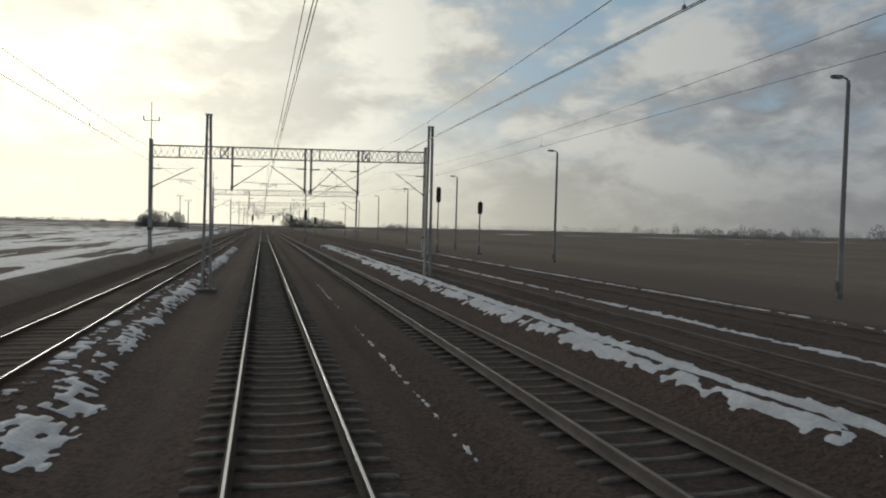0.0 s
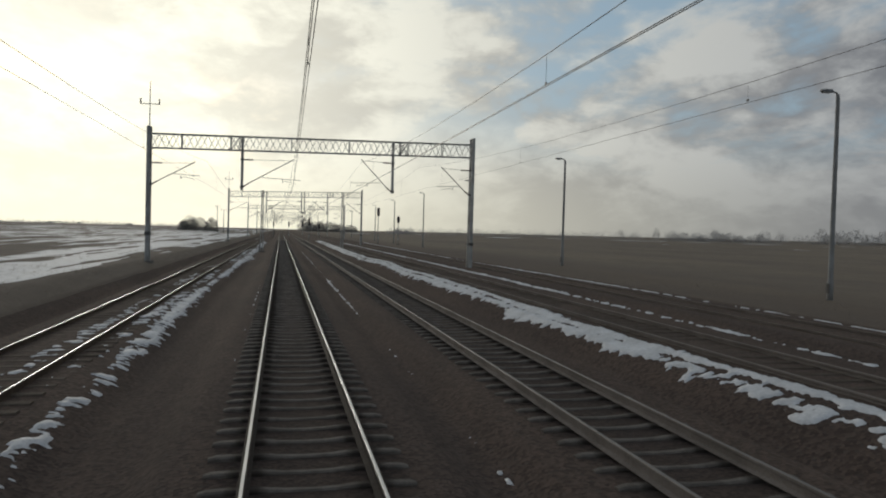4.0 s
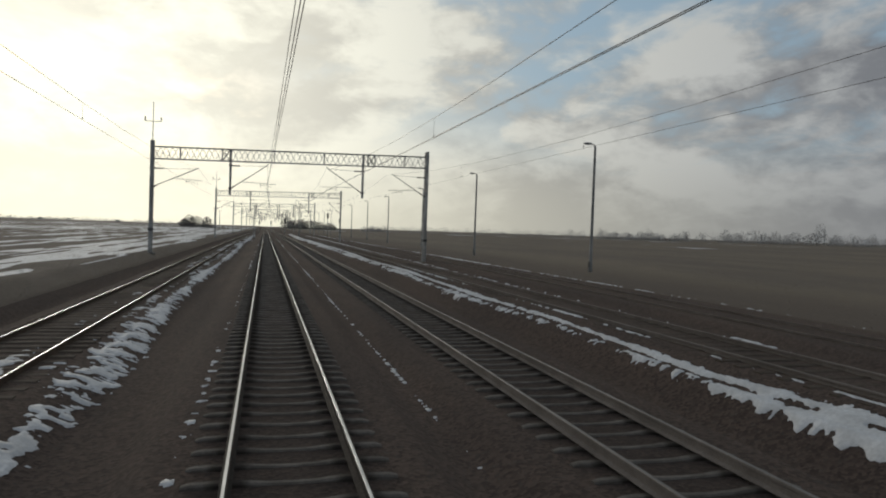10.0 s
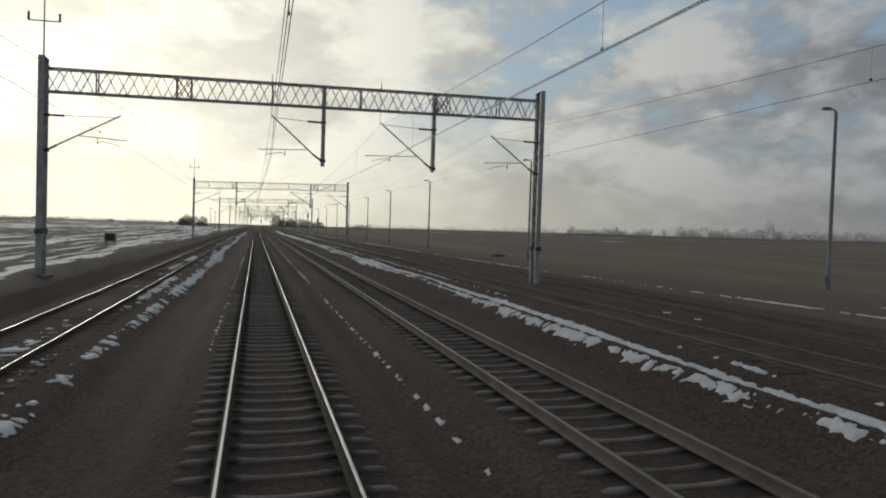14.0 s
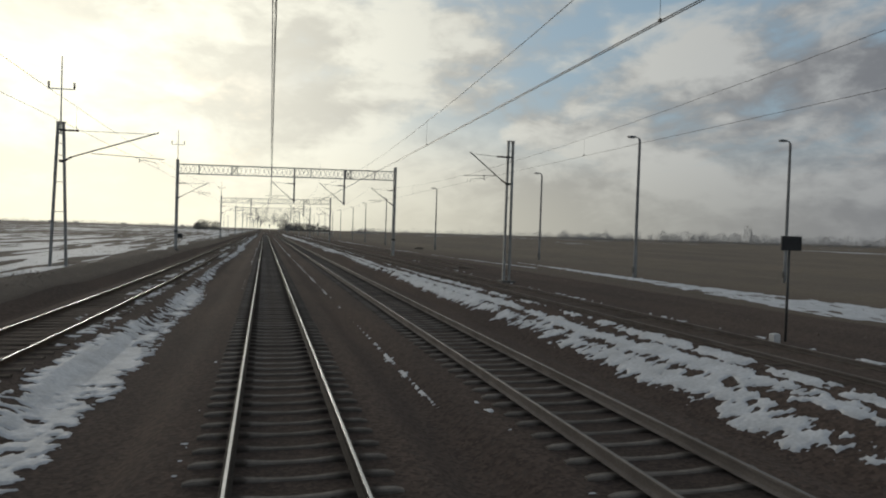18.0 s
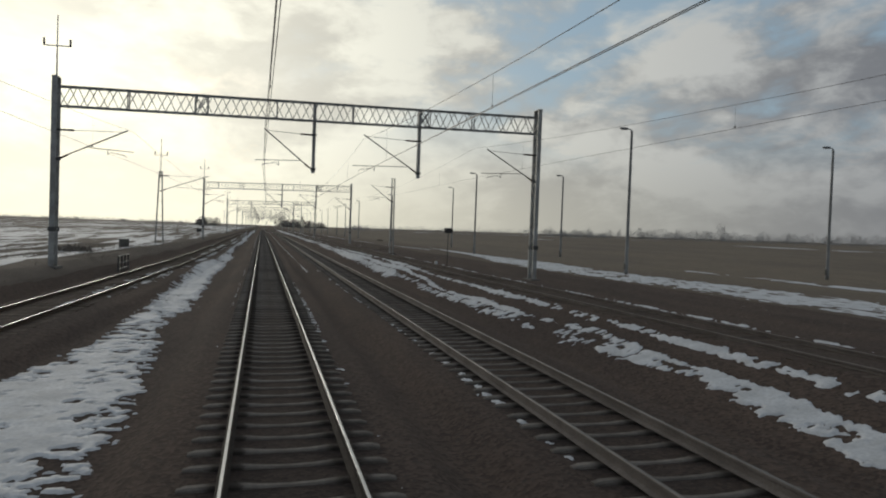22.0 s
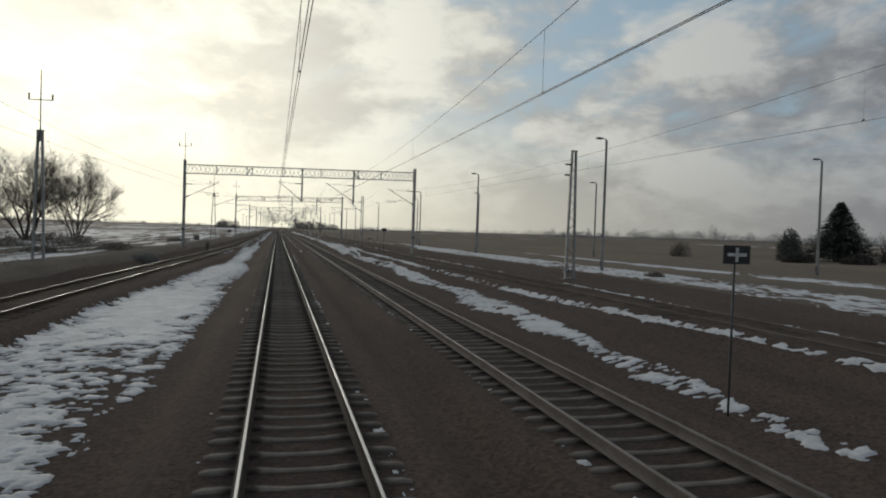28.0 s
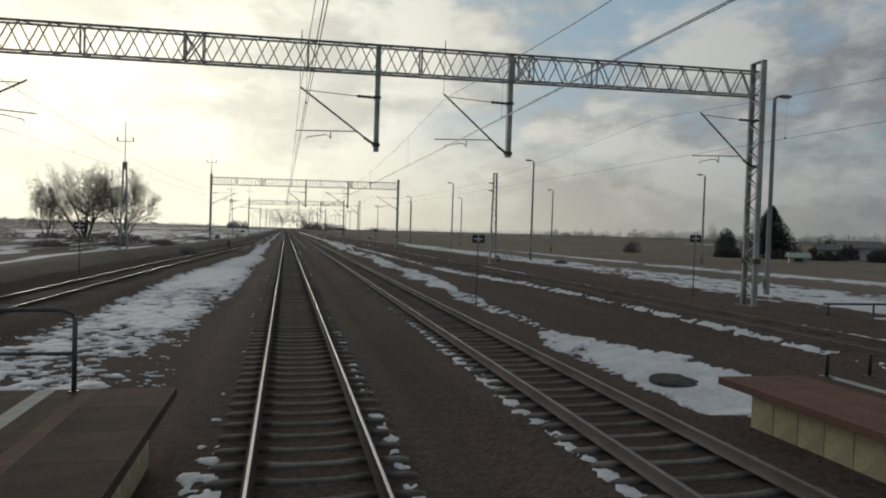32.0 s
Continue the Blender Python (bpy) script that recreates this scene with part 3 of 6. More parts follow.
def twin_leg_mast(parent, x, y, z1, spread, z0, top_spread, lacing=False):
    """Two slim channel legs standing side by side, drawing together towards the top, with few cross ties."""
    for s in (-1, 1):
        mb = MB()
        lo, hi = s * spread / 2, s * top_spread / 2
        mb.bar((x + lo, y, z0), (x + hi, y, z1), 0.065, 0.14, (0, 1, 0))
        for e in (-1, 1):
            mb.bar((x + lo - s * 0.05, y + e * 0.08, z0), (x + hi - s * 0.05, y + e * 0.08, z1), 0.06, 0.014, (0, 1, 0))
        part("mast_leg", mb, GALV, parent)
    if lacing:
        z, s = z0 + 1.0, 1
        while z < z1 - 0.6:
            w0, w1 = [(spread + (top_spread - spread) * (q - z0) / (z1 - z0)) / 2 for q in (z, z + 0.5)]
            lace = MB()
            lace.bar((x - s * w0, y, z), (x + s * w1, y, z + 0.5), 0.05, 0.012, (0, 1, 0))
            part("lacing_bar", lace, GALV, parent)
            z, s = z + 0.5, -s
    for k in ((0.02, 0.985) if lacing else (0.04, 0.2, 0.4, 0.6, 0.78, 0.86, 0.93, 0.985)):
        w = (spread + (top_spread - spread) * k) / 2
        z = z0 + (z1 - z0) * k
        tie = MB()
        tie.bar((x - w, y, z), (x + w, y, z), 0.07, 0.03)
        part("cross_tie", tie, GALV, parent)
    cap = MB()
    cap.box((x - top_spread / 2 - 0.06, y - 0.1, z1 - 0.02), (x + top_spread / 2 + 0.06, y + 0.1, z1 + 0.03))
    part("mast_cap", cap, GALV, parent)
    foot = MB()
    foot.box((x - spread / 2 - 0.25, y - 0.35, z0 - 0.5), (x + spread / 2 + 0.25, y + 0.35, z0 + 0.12), 0.04)
    part("foundation", foot, CONCRETE, parent, "grey concrete foundation block")


def lattice_mast(parent, x, y, z1, spread=0.72, z0=0.0, top_spread=None, pieces=True):
    """Two channel legs standing one behind the other along the track, joined by flat lacing."""
    top_spread = spread if top_spread is None else top_spread
    for s in (-1, 1):
        mb = MB()
        leg_channel(mb, x, y + s * spread / 2, z0, z1, flip=-s)
        if top_spread != spread:
            k = len(mb.v)
            mb.v = [(a, b + (s * (top_spread - spread) / 2 if c > 0 else 0), c) for a, b, c in mb.v[:k]]
        part("mast_leg", mb, GALV, parent)
    lace = MB()
    z, s = z0 + 0.4, 1
    while z < z1 - 0.7:
        k0, k1 = (z - z0) / (z1 - z0), (z + 0.55 - z0) / (z1 - z0)
        w0, w1 = spread + (top_spread - spread) * k0, spread + (top_spread - spread) * k1
        for dx in (-0.09, 0.09):
            strip = MB() if pieces else lace
            strip.bar((x + dx, y - s * w0 / 2, z), (x + dx, y + s * w1 / 2, z + 0.55), 0.012, 0.05)
            if pieces:
                part("lacing_bar", strip, GALV, parent)
        z += 0.55
        s = -s
    if not pieces:
        tagged(part("lacing", lace, GALV, parent), kind="stuff")
    cap = MB()
    cap.box((x - 0.11, y - top_spread / 2 - 0.02, z1), (x + 0.11, y + top_spread / 2 + 0.02, z1 + 0.04))
    part("mast_cap", cap, GALV, parent)
    foot = MB()
    foot.box((x - 0.3, y - spread / 2 - 0.25, z0 - 0.5), (x + 0.3, y + spread / 2 + 0.25, z0 + 0.1), 0.04)
    part("foundation", foot, CONCRETE, parent, "grey concrete foundation block")
    for s in (-1, 1):
        plate = MB()
        plate.box((x - 0.15, y + s * spread / 2 - 0.07, z0 + 1.8), (x + 0.15, y + s * spread / 2 + 0.07, z0 + 2.02))
        part("clamp_band", plate, DARKSTEEL, parent)


def insulator_mesh(p, q):
    mb = MB()
    p, q = Vector(p), Vector(q)
    n = 8
    pts, rad = [], []
    for i in range(n + 1):
        pts.append(p.lerp(q, i / n))
        rad.append(0.062 if i % 2 else 0.034)
    mb.tube(pts, rad, 8)
    return mb


def cantilever(parent, xf, y, side, track_x, foot_z=5.82, mess=MESS_Z, stagger=0.0, tip=None):
    """Bracket from a post at xf reaching to side (-1 left, 1 right) over the track."""
    tip_x = track_x + stagger - side * 0.15 if tip is None else tip - side * 0.2
    tube = MB()
    tube.tube([(xf + side * 0.42, y, foot_z + 0.08 + 0.16 * (mess - foot_z) * 0.6), (tip_x + side * 0.2, y, mess + 0.14)], 0.032, 8)
    part("bracket_tube", tube, DARKSTEEL, parent)
    part("insulator", insulator_mesh((xf + side * 0.08, y, foot_z + 0.02), (xf + side * 0.44, y, foot_z + 0.08 + 0.16 * (mess - foot_z) * 0.6)), INSULATOR, parent, "brown porcelain insulator", True)
    tie = MB()
    tie.tube([(xf + side * 0.7, y, mess - 0.02), (tip_x, y, mess + 0.05)], 0.014, 6)
    part("tie_rod", tie, DARKSTEEL, parent)
    part("insulator", insulator_mesh((xf + side * 0.05, y, mess - 0.03), (xf + side * 0.72, y, mess - 0.02)), INSULATOR, parent, "brown porcelain insulator", True)
    reg_z = WIRE_Z + 0.34
    k = (reg_z + 0.12 - foot_z) / (mess + 0.14 - foot_z)
    jx = xf + (tip_x + side * 0.25 - xf) * k
    reg = MB()
    reg.tube([(jx, y, reg_z + 0.08), (track_x + side * 0.35 + stagger, y, reg_z - 0.02)], 0.02, 6)
    part("registration_tube", reg, DARKSTEEL, parent)
    arm = MB()
    ex = track_x + stagger
    dx = ex - side * 0.85
    arm.tube([(dx, y, reg_z), (dx, y, reg_z - 0.24)], 0.018, 6)
    arm.tube([(dx, y, reg_z - 0.2), (dx + side * 0.16, y, reg_z - 0.1), (ex - side * 0.05, y, WIRE_Z + 0.12), (ex, y, WIRE_Z + 0.02)], 0.015, 6)
    part("steady_arm", arm, DARKSTEEL, parent)
    for zc, w, h in ((foot_z, 0.3, 0.12), (mess - 0.03, 0.28, 0.08)):
        clamp = MB()
        clamp.bar((xf - 0.12, y, zc), (xf + 0.12, y, zc), w, h)
        part("bracket_clamp", clamp, DARKSTEEL, parent)


def girder(parent, x0, x1, y, zl, zr, near=True):
    """Box lattice girder between two masts; its top runs from zl to zr, following the masts' heights."""
    deep = 0.94

    def top(x):
        return zl + (zr - zl) * (x - x0) / (x1 - x0)

    for low in (0.0, deep):
        for s in (-1, 1):
            mb = MB()
            yy = y + s * 0.22
            mb.bar((x0, yy - 0.03 * s, zl - low), (x1, yy - 0.03 * s, zr - low), 0.012, 0.07)
            edge = 0.03 if low == 0.0 else -0.03
            mb.bar((x0, yy, zl - low + edge), (x1, yy, zr - low + edge), 0.06, 0.012)
            part("girder_chord", mb, GALV, parent)
    n = max(2, int(round((x1 - x0) / 0.45)))
    step = (x1 - x0) / n
    up, down = MB(), MB()
    up.bar((-step / 2, 0, -deep), (step / 2, 0, 0), 0.034, 0.034, (0, 1, 0))
    down.bar((-step / 2, 0, 0), (step / 2, 0, -deep), 0.034, 0.034, (0, 1, 0))
    if near:
        mu, md = up.mesh("girder_diagonal"), down.mesh("girder_diagonal")
        for m in (mu, md):
            m.materials.append(GALV)
        for i in range(n):
            x = x0 + (i + 0.5) * step
            for s in (-1, 1):
                me = mu if (i + (s > 0)) % 2 else md
                shared("girder_diagonal", me, parent, Matrix.Translation((x, y + s * 0.22, top(x))))
    else:
        mb = MB()
        for i in range(n):
            z = top(x0 + (i + 0.5) * step)
            for s in (-1, 1):
                a, b = (z - deep, z) if (i + (s > 0)) % 2 else (z, z - deep)
                mb.bar((x0 + i * step, y + s * 0.22, a), (x0 + (i + 1) * step, y + s * 0.22, b), 0.034, 0.034, (0, 1, 0))
        part("girder_bracing", mb, GALV, parent)
    lacing = MB()
    for i in range(0, n, 2):
        x = x0 + i * step
        for low in (0.0, deep):
            lacing.bar((x, y - 0.22, top(x) - low), (x + step, y + 0.22, top(x) - low), 0.036, 0.022)
    tagged(part("cross_lacing", lacing, GALV, parent), kind="stuff")
    for x in (-7.0, 0.2, 4.2, 11.0, -3.85, 7.85):
        if not x0 + 0.5 < x < x1 - 1.0:
            continue
        zt, zb = top(x), top(x) - deep
        for s in (-1, 1):
            bars = [((x, zb), (x, zt), 0.06)]
            if x in (-3.85, 7.85):
                bars += [((x + 0.6, zb), (x + 0.6, zt), 0.045), ((x, zb), (x + 0.6, zt), 0.045), ((x, zt), (x + 0.6, zb), 0.05)]
            for k, (a, b, w) in enumerate(bars):
                mb = MB()
                mb.bar((a[0], y + s * (0.235 + 0.006 * k), a[1]), (b[0], y + s * (0.235 + 0.006 * k), b[1]), w, 0.03, (0, 1, 0))
                part("girder_stiffener", mb, GALV, parent)


def cross_pole(parent, x, y, z0, z1):
    mb = MB()
    mb.tube([(x, y, z0 - 0.6), (x, y, z1)], [0.04, 0.025], 6)
    part("top_pole", mb, GALV, parent)
    bar = MB()
    zc = z0 + (z1 - z0) * 0.5
    bar.bar((x - 0.6, y, zc), (x + 0.6, y, zc + 0.03), 0.045, 0.045)
    part("cross_arm", bar, GALV, parent)
    for s in (-1, 1):
        part("pin_insulator", insulator_mesh((x + s * 0.58, y, zc + 0.02), (x + s * 0.58, y, zc + 0.36)), INSULATOR, parent, "", True)


def drop_post(parent, x, y, zt, zb):
    for s in (-1, 1):
        mb = MB()
        leg_channel(mb, x, y + s * 0.09, zb, zt, 0.15, 0.055, -s)
        leg = part("drop_post_channel", mb, GALV, parent)
    for i in range(int((zt - zb) / 0.36)):
        tie = MB()
        tie.box((x - 0.07, y - 0.03, zb + 0.14 + i * 0.36), (x + 0.07, y + 0.03, zb + 0.19 + i * 0.36))
        part("batten_plate", tie, GALV, leg)


# y, left mast x, right mast x, girder top at both ends, drop posts (x, side, track x, foot of the post, bracket foot, bracket tip x and z), brackets on the masts (foot, tip x and z), near detail
GANTRIES = (
    (-231.6, -11.6, 18.25, 9.0, 9.7, ((2.66, -1, 0.4, 5.6, 5.84, -0.03, 7.55), (7.63, -1, 5.35, 5.68, 5.81, 5.1, 7.7)), (5.6, -8.6, 7.1), (5.88, 15.67, 7.78), True),
    (-160.6, -10.25, 14.95, 9.16, 9.57, ((2.15, -1, -0.3, 5.65, 5.84, -0.42, 7.7), (7.9, -1, 4.8, 5.68, 5.95, 4.82, 7.75)), (5.64, -7.0, 7.1), (5.87, 11.9, 7.43), True),
    (-88.6, -9.05, 13.25, 8.98, 9.42, ((2.5, -1, 0.15, 5.56, 5.82, 0.17, 7.6), (7.75, -1, 5.0, 5.58, 5.75, 5.15, 7.63)), (5.61, -6.07, 7.1), (5.78, 10.7, 7.38), True),
    (-16.9, -9.05, 12.95, 8.68, 9.18, ((-3.2, 1, -0.2, 5.2, 5.7, -0.34, 7.56), (7.45, -1, 4.6, 5.39, 5.83, 4.4, 7.67)), (5.56, -5.61, 7.03), (5.8, 9.95, 7.44), True),
    (54.6, -9.05, 13.3, 8.87, 9.37, ((-3.08, 1, 0.3, 5.34, 5.57, 0.38, 7.48), (7.36, -1, 4.9, 5.55, 5.66, 5.08, 7.75)), (5.51, -6.14, 6.98), (5.67, 10.97, 7.5), True),
    (127.1, -9.15, 13.5, 8.92, 9.55, ((-2.9, 1, 0.0, 5.5, 5.8, -0.1, 7.6), (3.0, -1, 0.0, 5.5, 5.8, 0.1, 7.6), (3.5, 1, 5.6, 5.5, 5.8, 5.6, 7.6), (7.5, -1, 4.9, 5.5, 5.8, 4.9, 7.6)), (5.6, -6.0, 7.1), (5.8, 10.8, 7.45), True),
) + tuple((y, -9.2, 17.0, 8.95, 9.5, ((-2.9, 1, 0.0, 5.5, 5.8, 0.0, 7.6), (7.4, -1, 4.9, 5.5, 5.8, 4.9, 7.6)), (5.6, -6.0, 7.1), (5.8, 14.0, 7.45), False) for y in (199.0, 270.0, 340.0, 410.0, 480.0))


def build_gantry(y, xl, xr, zl, zr, drops, left, right, near):
    g = thing("overhead_line_gantry", (xl, y, 0.3), "grey lattice steel gantry carrying the overhead wires across the tracks", "overhead gantry", "gantries over the tracks")
    lattice_mast(g, xl, y, zl + 0.44, z0=0.3, pieces=near)
    lattice_mast(g, xr, y, zr + 0.42, z0=0.1, pieces=near)
    girder(g, xl + 0.1, xr - 0.1, y, zl, zr, near)
    cross_pole(g, xl, y, zl + 0.44, zl + 3.45)
    for x, side, tx, bottom, foot, tip, high in drops:
        drop_post(g, x, y, zl + (zr - zl) * (x - xl) / (xr - xl), bottom)
        cantilever(g, x, y, side, tx, stagger=0.2 * side, foot_z=foot, mess=high, tip=tip)
        if y in (-231.6, -88.6):
            rod = MB()
            zt = zl + (zr - zl) * (tip - xl) / (xr - xl)
            rod.tube([(tip, y, zt + 0.42), (tip, y, zt - 0.02)], [0.012, 0.022], 6)
            rod.tube([(tip, y, zt - 0.02), (tip - 0.02, y, high + 0.1)], 0.009, 5)
            part("hanger_rod", rod, DARKSTEEL, g)
    cantilever(g, xl + 0.1, y, 1, left[1] - 0.25, stagger=0.2, foot_z=left[0], mess=left[2], tip=left[1])
    cantilever(g, xr - 0.1, y, -1, right[1] + 0.25, stagger=-0.2, foot_z=right[0], mess=right[2], tip=right[1])


for row in GANTRIES:
    build_gantry(*row)


def single_mast(x, y, side, track_x, z1, spread, top_spread, with_cross, label, z0=0.1):
    g = thing("overhead_line_mast", (x, y, z0), label, "overhead mast", "masts beside the tracks")
    if top_spread != spread:
        twin_leg_mast(g, x, y, z1, spread, z0, top_spread)
    else:
        lattice_mast(g, x, y, z1, spread, z0, top_spread)
    if track_x is not None:
        cantilever(g, x + side * 0.1, y, side, track_x, stagger=-0.15 * side, mess=7.4)
    if with_cross:
        cross_pole(g, x, y, z1, z1 + 3.3)
    return g


single_mast(13.3, -124.6, -1, float(THIRD(-124.6)), 8.3, 0.4, 0.34, False, "grey lattice steel mast with one bracket arm beside the tracks")
single_mast(-10.4, -124.0, 1, float(LEFT(-124)), 7.75, 0.8, 0.3, True, "slender grey lattice mast with a tall cross pole on top", 0.3)
single_mast(-13.1, -197.0, 1, None, 7.6, 0.62, 0.26, True, "slender grey lattice mast with a tall cross pole on top", 0.3)
single_mast(8.06, 103.1, -1, None, 8.15, 0.34, 0.24, False, "tall grey lattice anchor mast between the tracks", -0.3)
single_mast(-2.93, 102.2, -1, None, 7.9, 0.42, 0.2, False, "tall grey lattice anchor mast between the tracks", -0.45)


def anchor_mast(x, y, z1):
    g = thing("anchor_mast", (x, y, 0.1), "twin-legged steel anchor mast with two short side brackets", "overhead mast", "masts beside the tracks")
    twin_leg_mast(g, x, y, z1, 0.6, 0.1, 0.3, True)
    for z in (6.5, 7.15):
        mb = MB()
        mb.bar((x - 0.08, y, z), (x - 0.55, y, z + 0.03), 0.08, 0.09)
        part("side_bracket", mb, DARKSTEEL, g)


anchor_mast(17.07, -199.8, 8.0)


def wire_run(name, label, fx, supports, z_support, sag, radius, stagger, y0, y1, droppers_to=None, gap=0.0, drop=0.005):
    """A run of wire hung between supports, sagging in each span."""
    t = thing(name, (float(fx(y0)), y0, z_support), label, "overhead wire", "overhead wires")
    stops = [-303.0] + [s for s in supports if s < y1] + [y1]

    def place(i, u):
        y = stops[i] + (stops[i + 1] - stops[i]) * u
        w = (1 if i % 2 else -1) * (1 - 2 * u)
        return float(fx(y)) + stagger * w, y, z_support - sag * 4 * u * (1 - u)

    for off in ((-gap, gap) if gap else (0.0,)):
        mb = MB()
        pts = [place(i, k / 12) for i in range(len(stops) - 1) for k in range(12)]
        mb.tube([(x + off, y, z) for x, y, z in pts], radius, 5)
        part("wire", mb, WIRE, t)
    if droppers_to is not None:
        for i in range(len(stops) - 1):
            n = max(4, int((stops[i + 1] - stops[i]) / 13))
            for k in range(n):
                x, y, z = place(i, (k + 0.5) / n)
                if y > 200:
                    continue
                mb = MB()
                mb.tube([(x, y, z), (x, y, droppers_to)], drop, 4)
                mb.box((x - 0.012, y - 0.03, droppers_to - 0.012), (x + 0.012, y + 0.03, droppers_to + 0.03))
                part("dropper", mb, WIRE, t)


SUPPORTS = sorted(r[0] for r in GANTRIES)
TIPS_OURS = sorted([(r[0], r[5][0][5]) for r in GANTRIES] + [(-303.0, 0.3), (-420.0, -0.3)])
TIPS_SECOND = sorted([(r[0], r[5][-1][5]) for r in GANTRIES] + [(-303.0, 4.7), (-420.0, 5.0)])


def over_ours(y):
    return along(TIPS_OURS, y)


def over_second(y):
    return along(TIPS_SECOND, y)


LINES = ((over_ours, "main line", WIRE_Z, 7.65, 1.2, 0.025, 0.0), (over_second, "second line", WIRE_Z, 7.65, 1.2, 0.025, 0.0),
         (LEFT, "outer side track", WIRE_Z - 0.2, 7.2, 1.1, 0.0, 0.15), (THIRD, "inner side track", WIRE_Z, 7.55, 1.3, 0.0, 0.15))
for f, lab, z, high, sag, gap, zig in LINES:
    thick = 0.0085 if gap else 0.006
    wire_run("contact_wire", "dark copper contact wire above the " + lab, f, SUPPORTS, z, 0.04, thick, zig, Y_NEAR + 4, 480.0, gap=gap)
    wire_run("messenger_wire", "dark messenger wire with droppers above the " + lab, f, SUPPORTS, high, sag, thick, zig, Y_NEAR + 4, 480.0, droppers_to=z, drop=0.004 if gap else 0.0022)

# ---------- lamp posts ----------


def build_lamp(x, y, h, side=-1):
    t = thing("street_lamp", (x, y, 0.15), "tall grey yard lamp on a tapered pole beside the tracks", "lamp post", "yard lamps along the tracks")
    mb = MB()
    mb.tube([(x, y, 0.0), (x, y, 1.1), (x, y, 1.15), (x, y, h - 0.25), (x + side * 0.03, y, h - 0.05)], [0.14, 0.135, 0.115, 0.085, 0.075], 12)
    part("pole", mb, POLE, t, "", True)
    arm = MB()
    arm.tube([(x - side * 0.02, y, h - 0.2), (x + side * 0.1, y, h + 0.01), (x + side * 0.4, y, h + 0.05)], 0.04, 8)
    part("arm", arm, LAMPHEAD, t, "", True)
    head = MB()
    rings = []
    for dx, w, z0, z1 in ((0.3, 0.06, -0.02, 0.06), (0.38, 0.12, -0.04, 0.09), (0.72, 0.15, -0.045, 0.09), (0.92, 0.07, -0.02, 0.06)):
        rings.append([(x + side * dx, y - w, h + 0.03 + z0), (x + side * dx, y + w, h + 0.03 + z0), (x + side * dx, y + w * 0.7, h + 0.03 + z1), (x + side * dx, y - w * 0.7, h + 0.03 + z1)])
    head.quadring(rings)
    hd = part("lamp_head", head, LAMPHEAD, t)
    g = MB()
    a, b = sorted((x + side * 0.42, x + side * 0.82))
    g.box((a, y - 0.1, h - 0.035), (b, y + 0.1, h - 0.012))
    part("lamp_glass", g, LAMPGLASS, hd)
    d = MB()
    d.box((x - 0.16, y - 0.08, 0.55), (x - 0.1, y + 0.08, 1.0))
    part("fuse_door", d, CONCRETE, t)


LAMPS = ((23.95, 92.3, 9.75, -1), (23.7, 121.7, 9.65, -1), (23.5, 151.7, 9.55, -1), (23.6, 61.2, 9.5, -1), (23.9, 31.7, 9.6, -1), (23.0, 0.6, 9.62, -1), (22.9, -28.5, 9.6, -1),
         (25.75, -57.8, 9.95, -1), (29.7, -90.5, 9.95, -1), (24.1, -120.5, 9.75, -1), (34.1, -123.0, 9.85, -1), (24.35, -155.0, 10.33, -1), (40.0, -156.6, 9.88, -1),
         (24.2, -190.0, 10.4, -1), (43.7, -190.5, 9.86, -1), (22.6, -227.2, 9.9, 1), (23.4, 181.5, 9.5, -1), (23.4, 211.5, 9.5, -1), (23.4, 241.5, 9.5, -1), (23.4, 271.5, 9.5, -1))
for row in LAMPS:
    build_lamp(*row)

# ---------- platforms ----------
PLAT_Z, PLAT_END = 0.55, -246.1


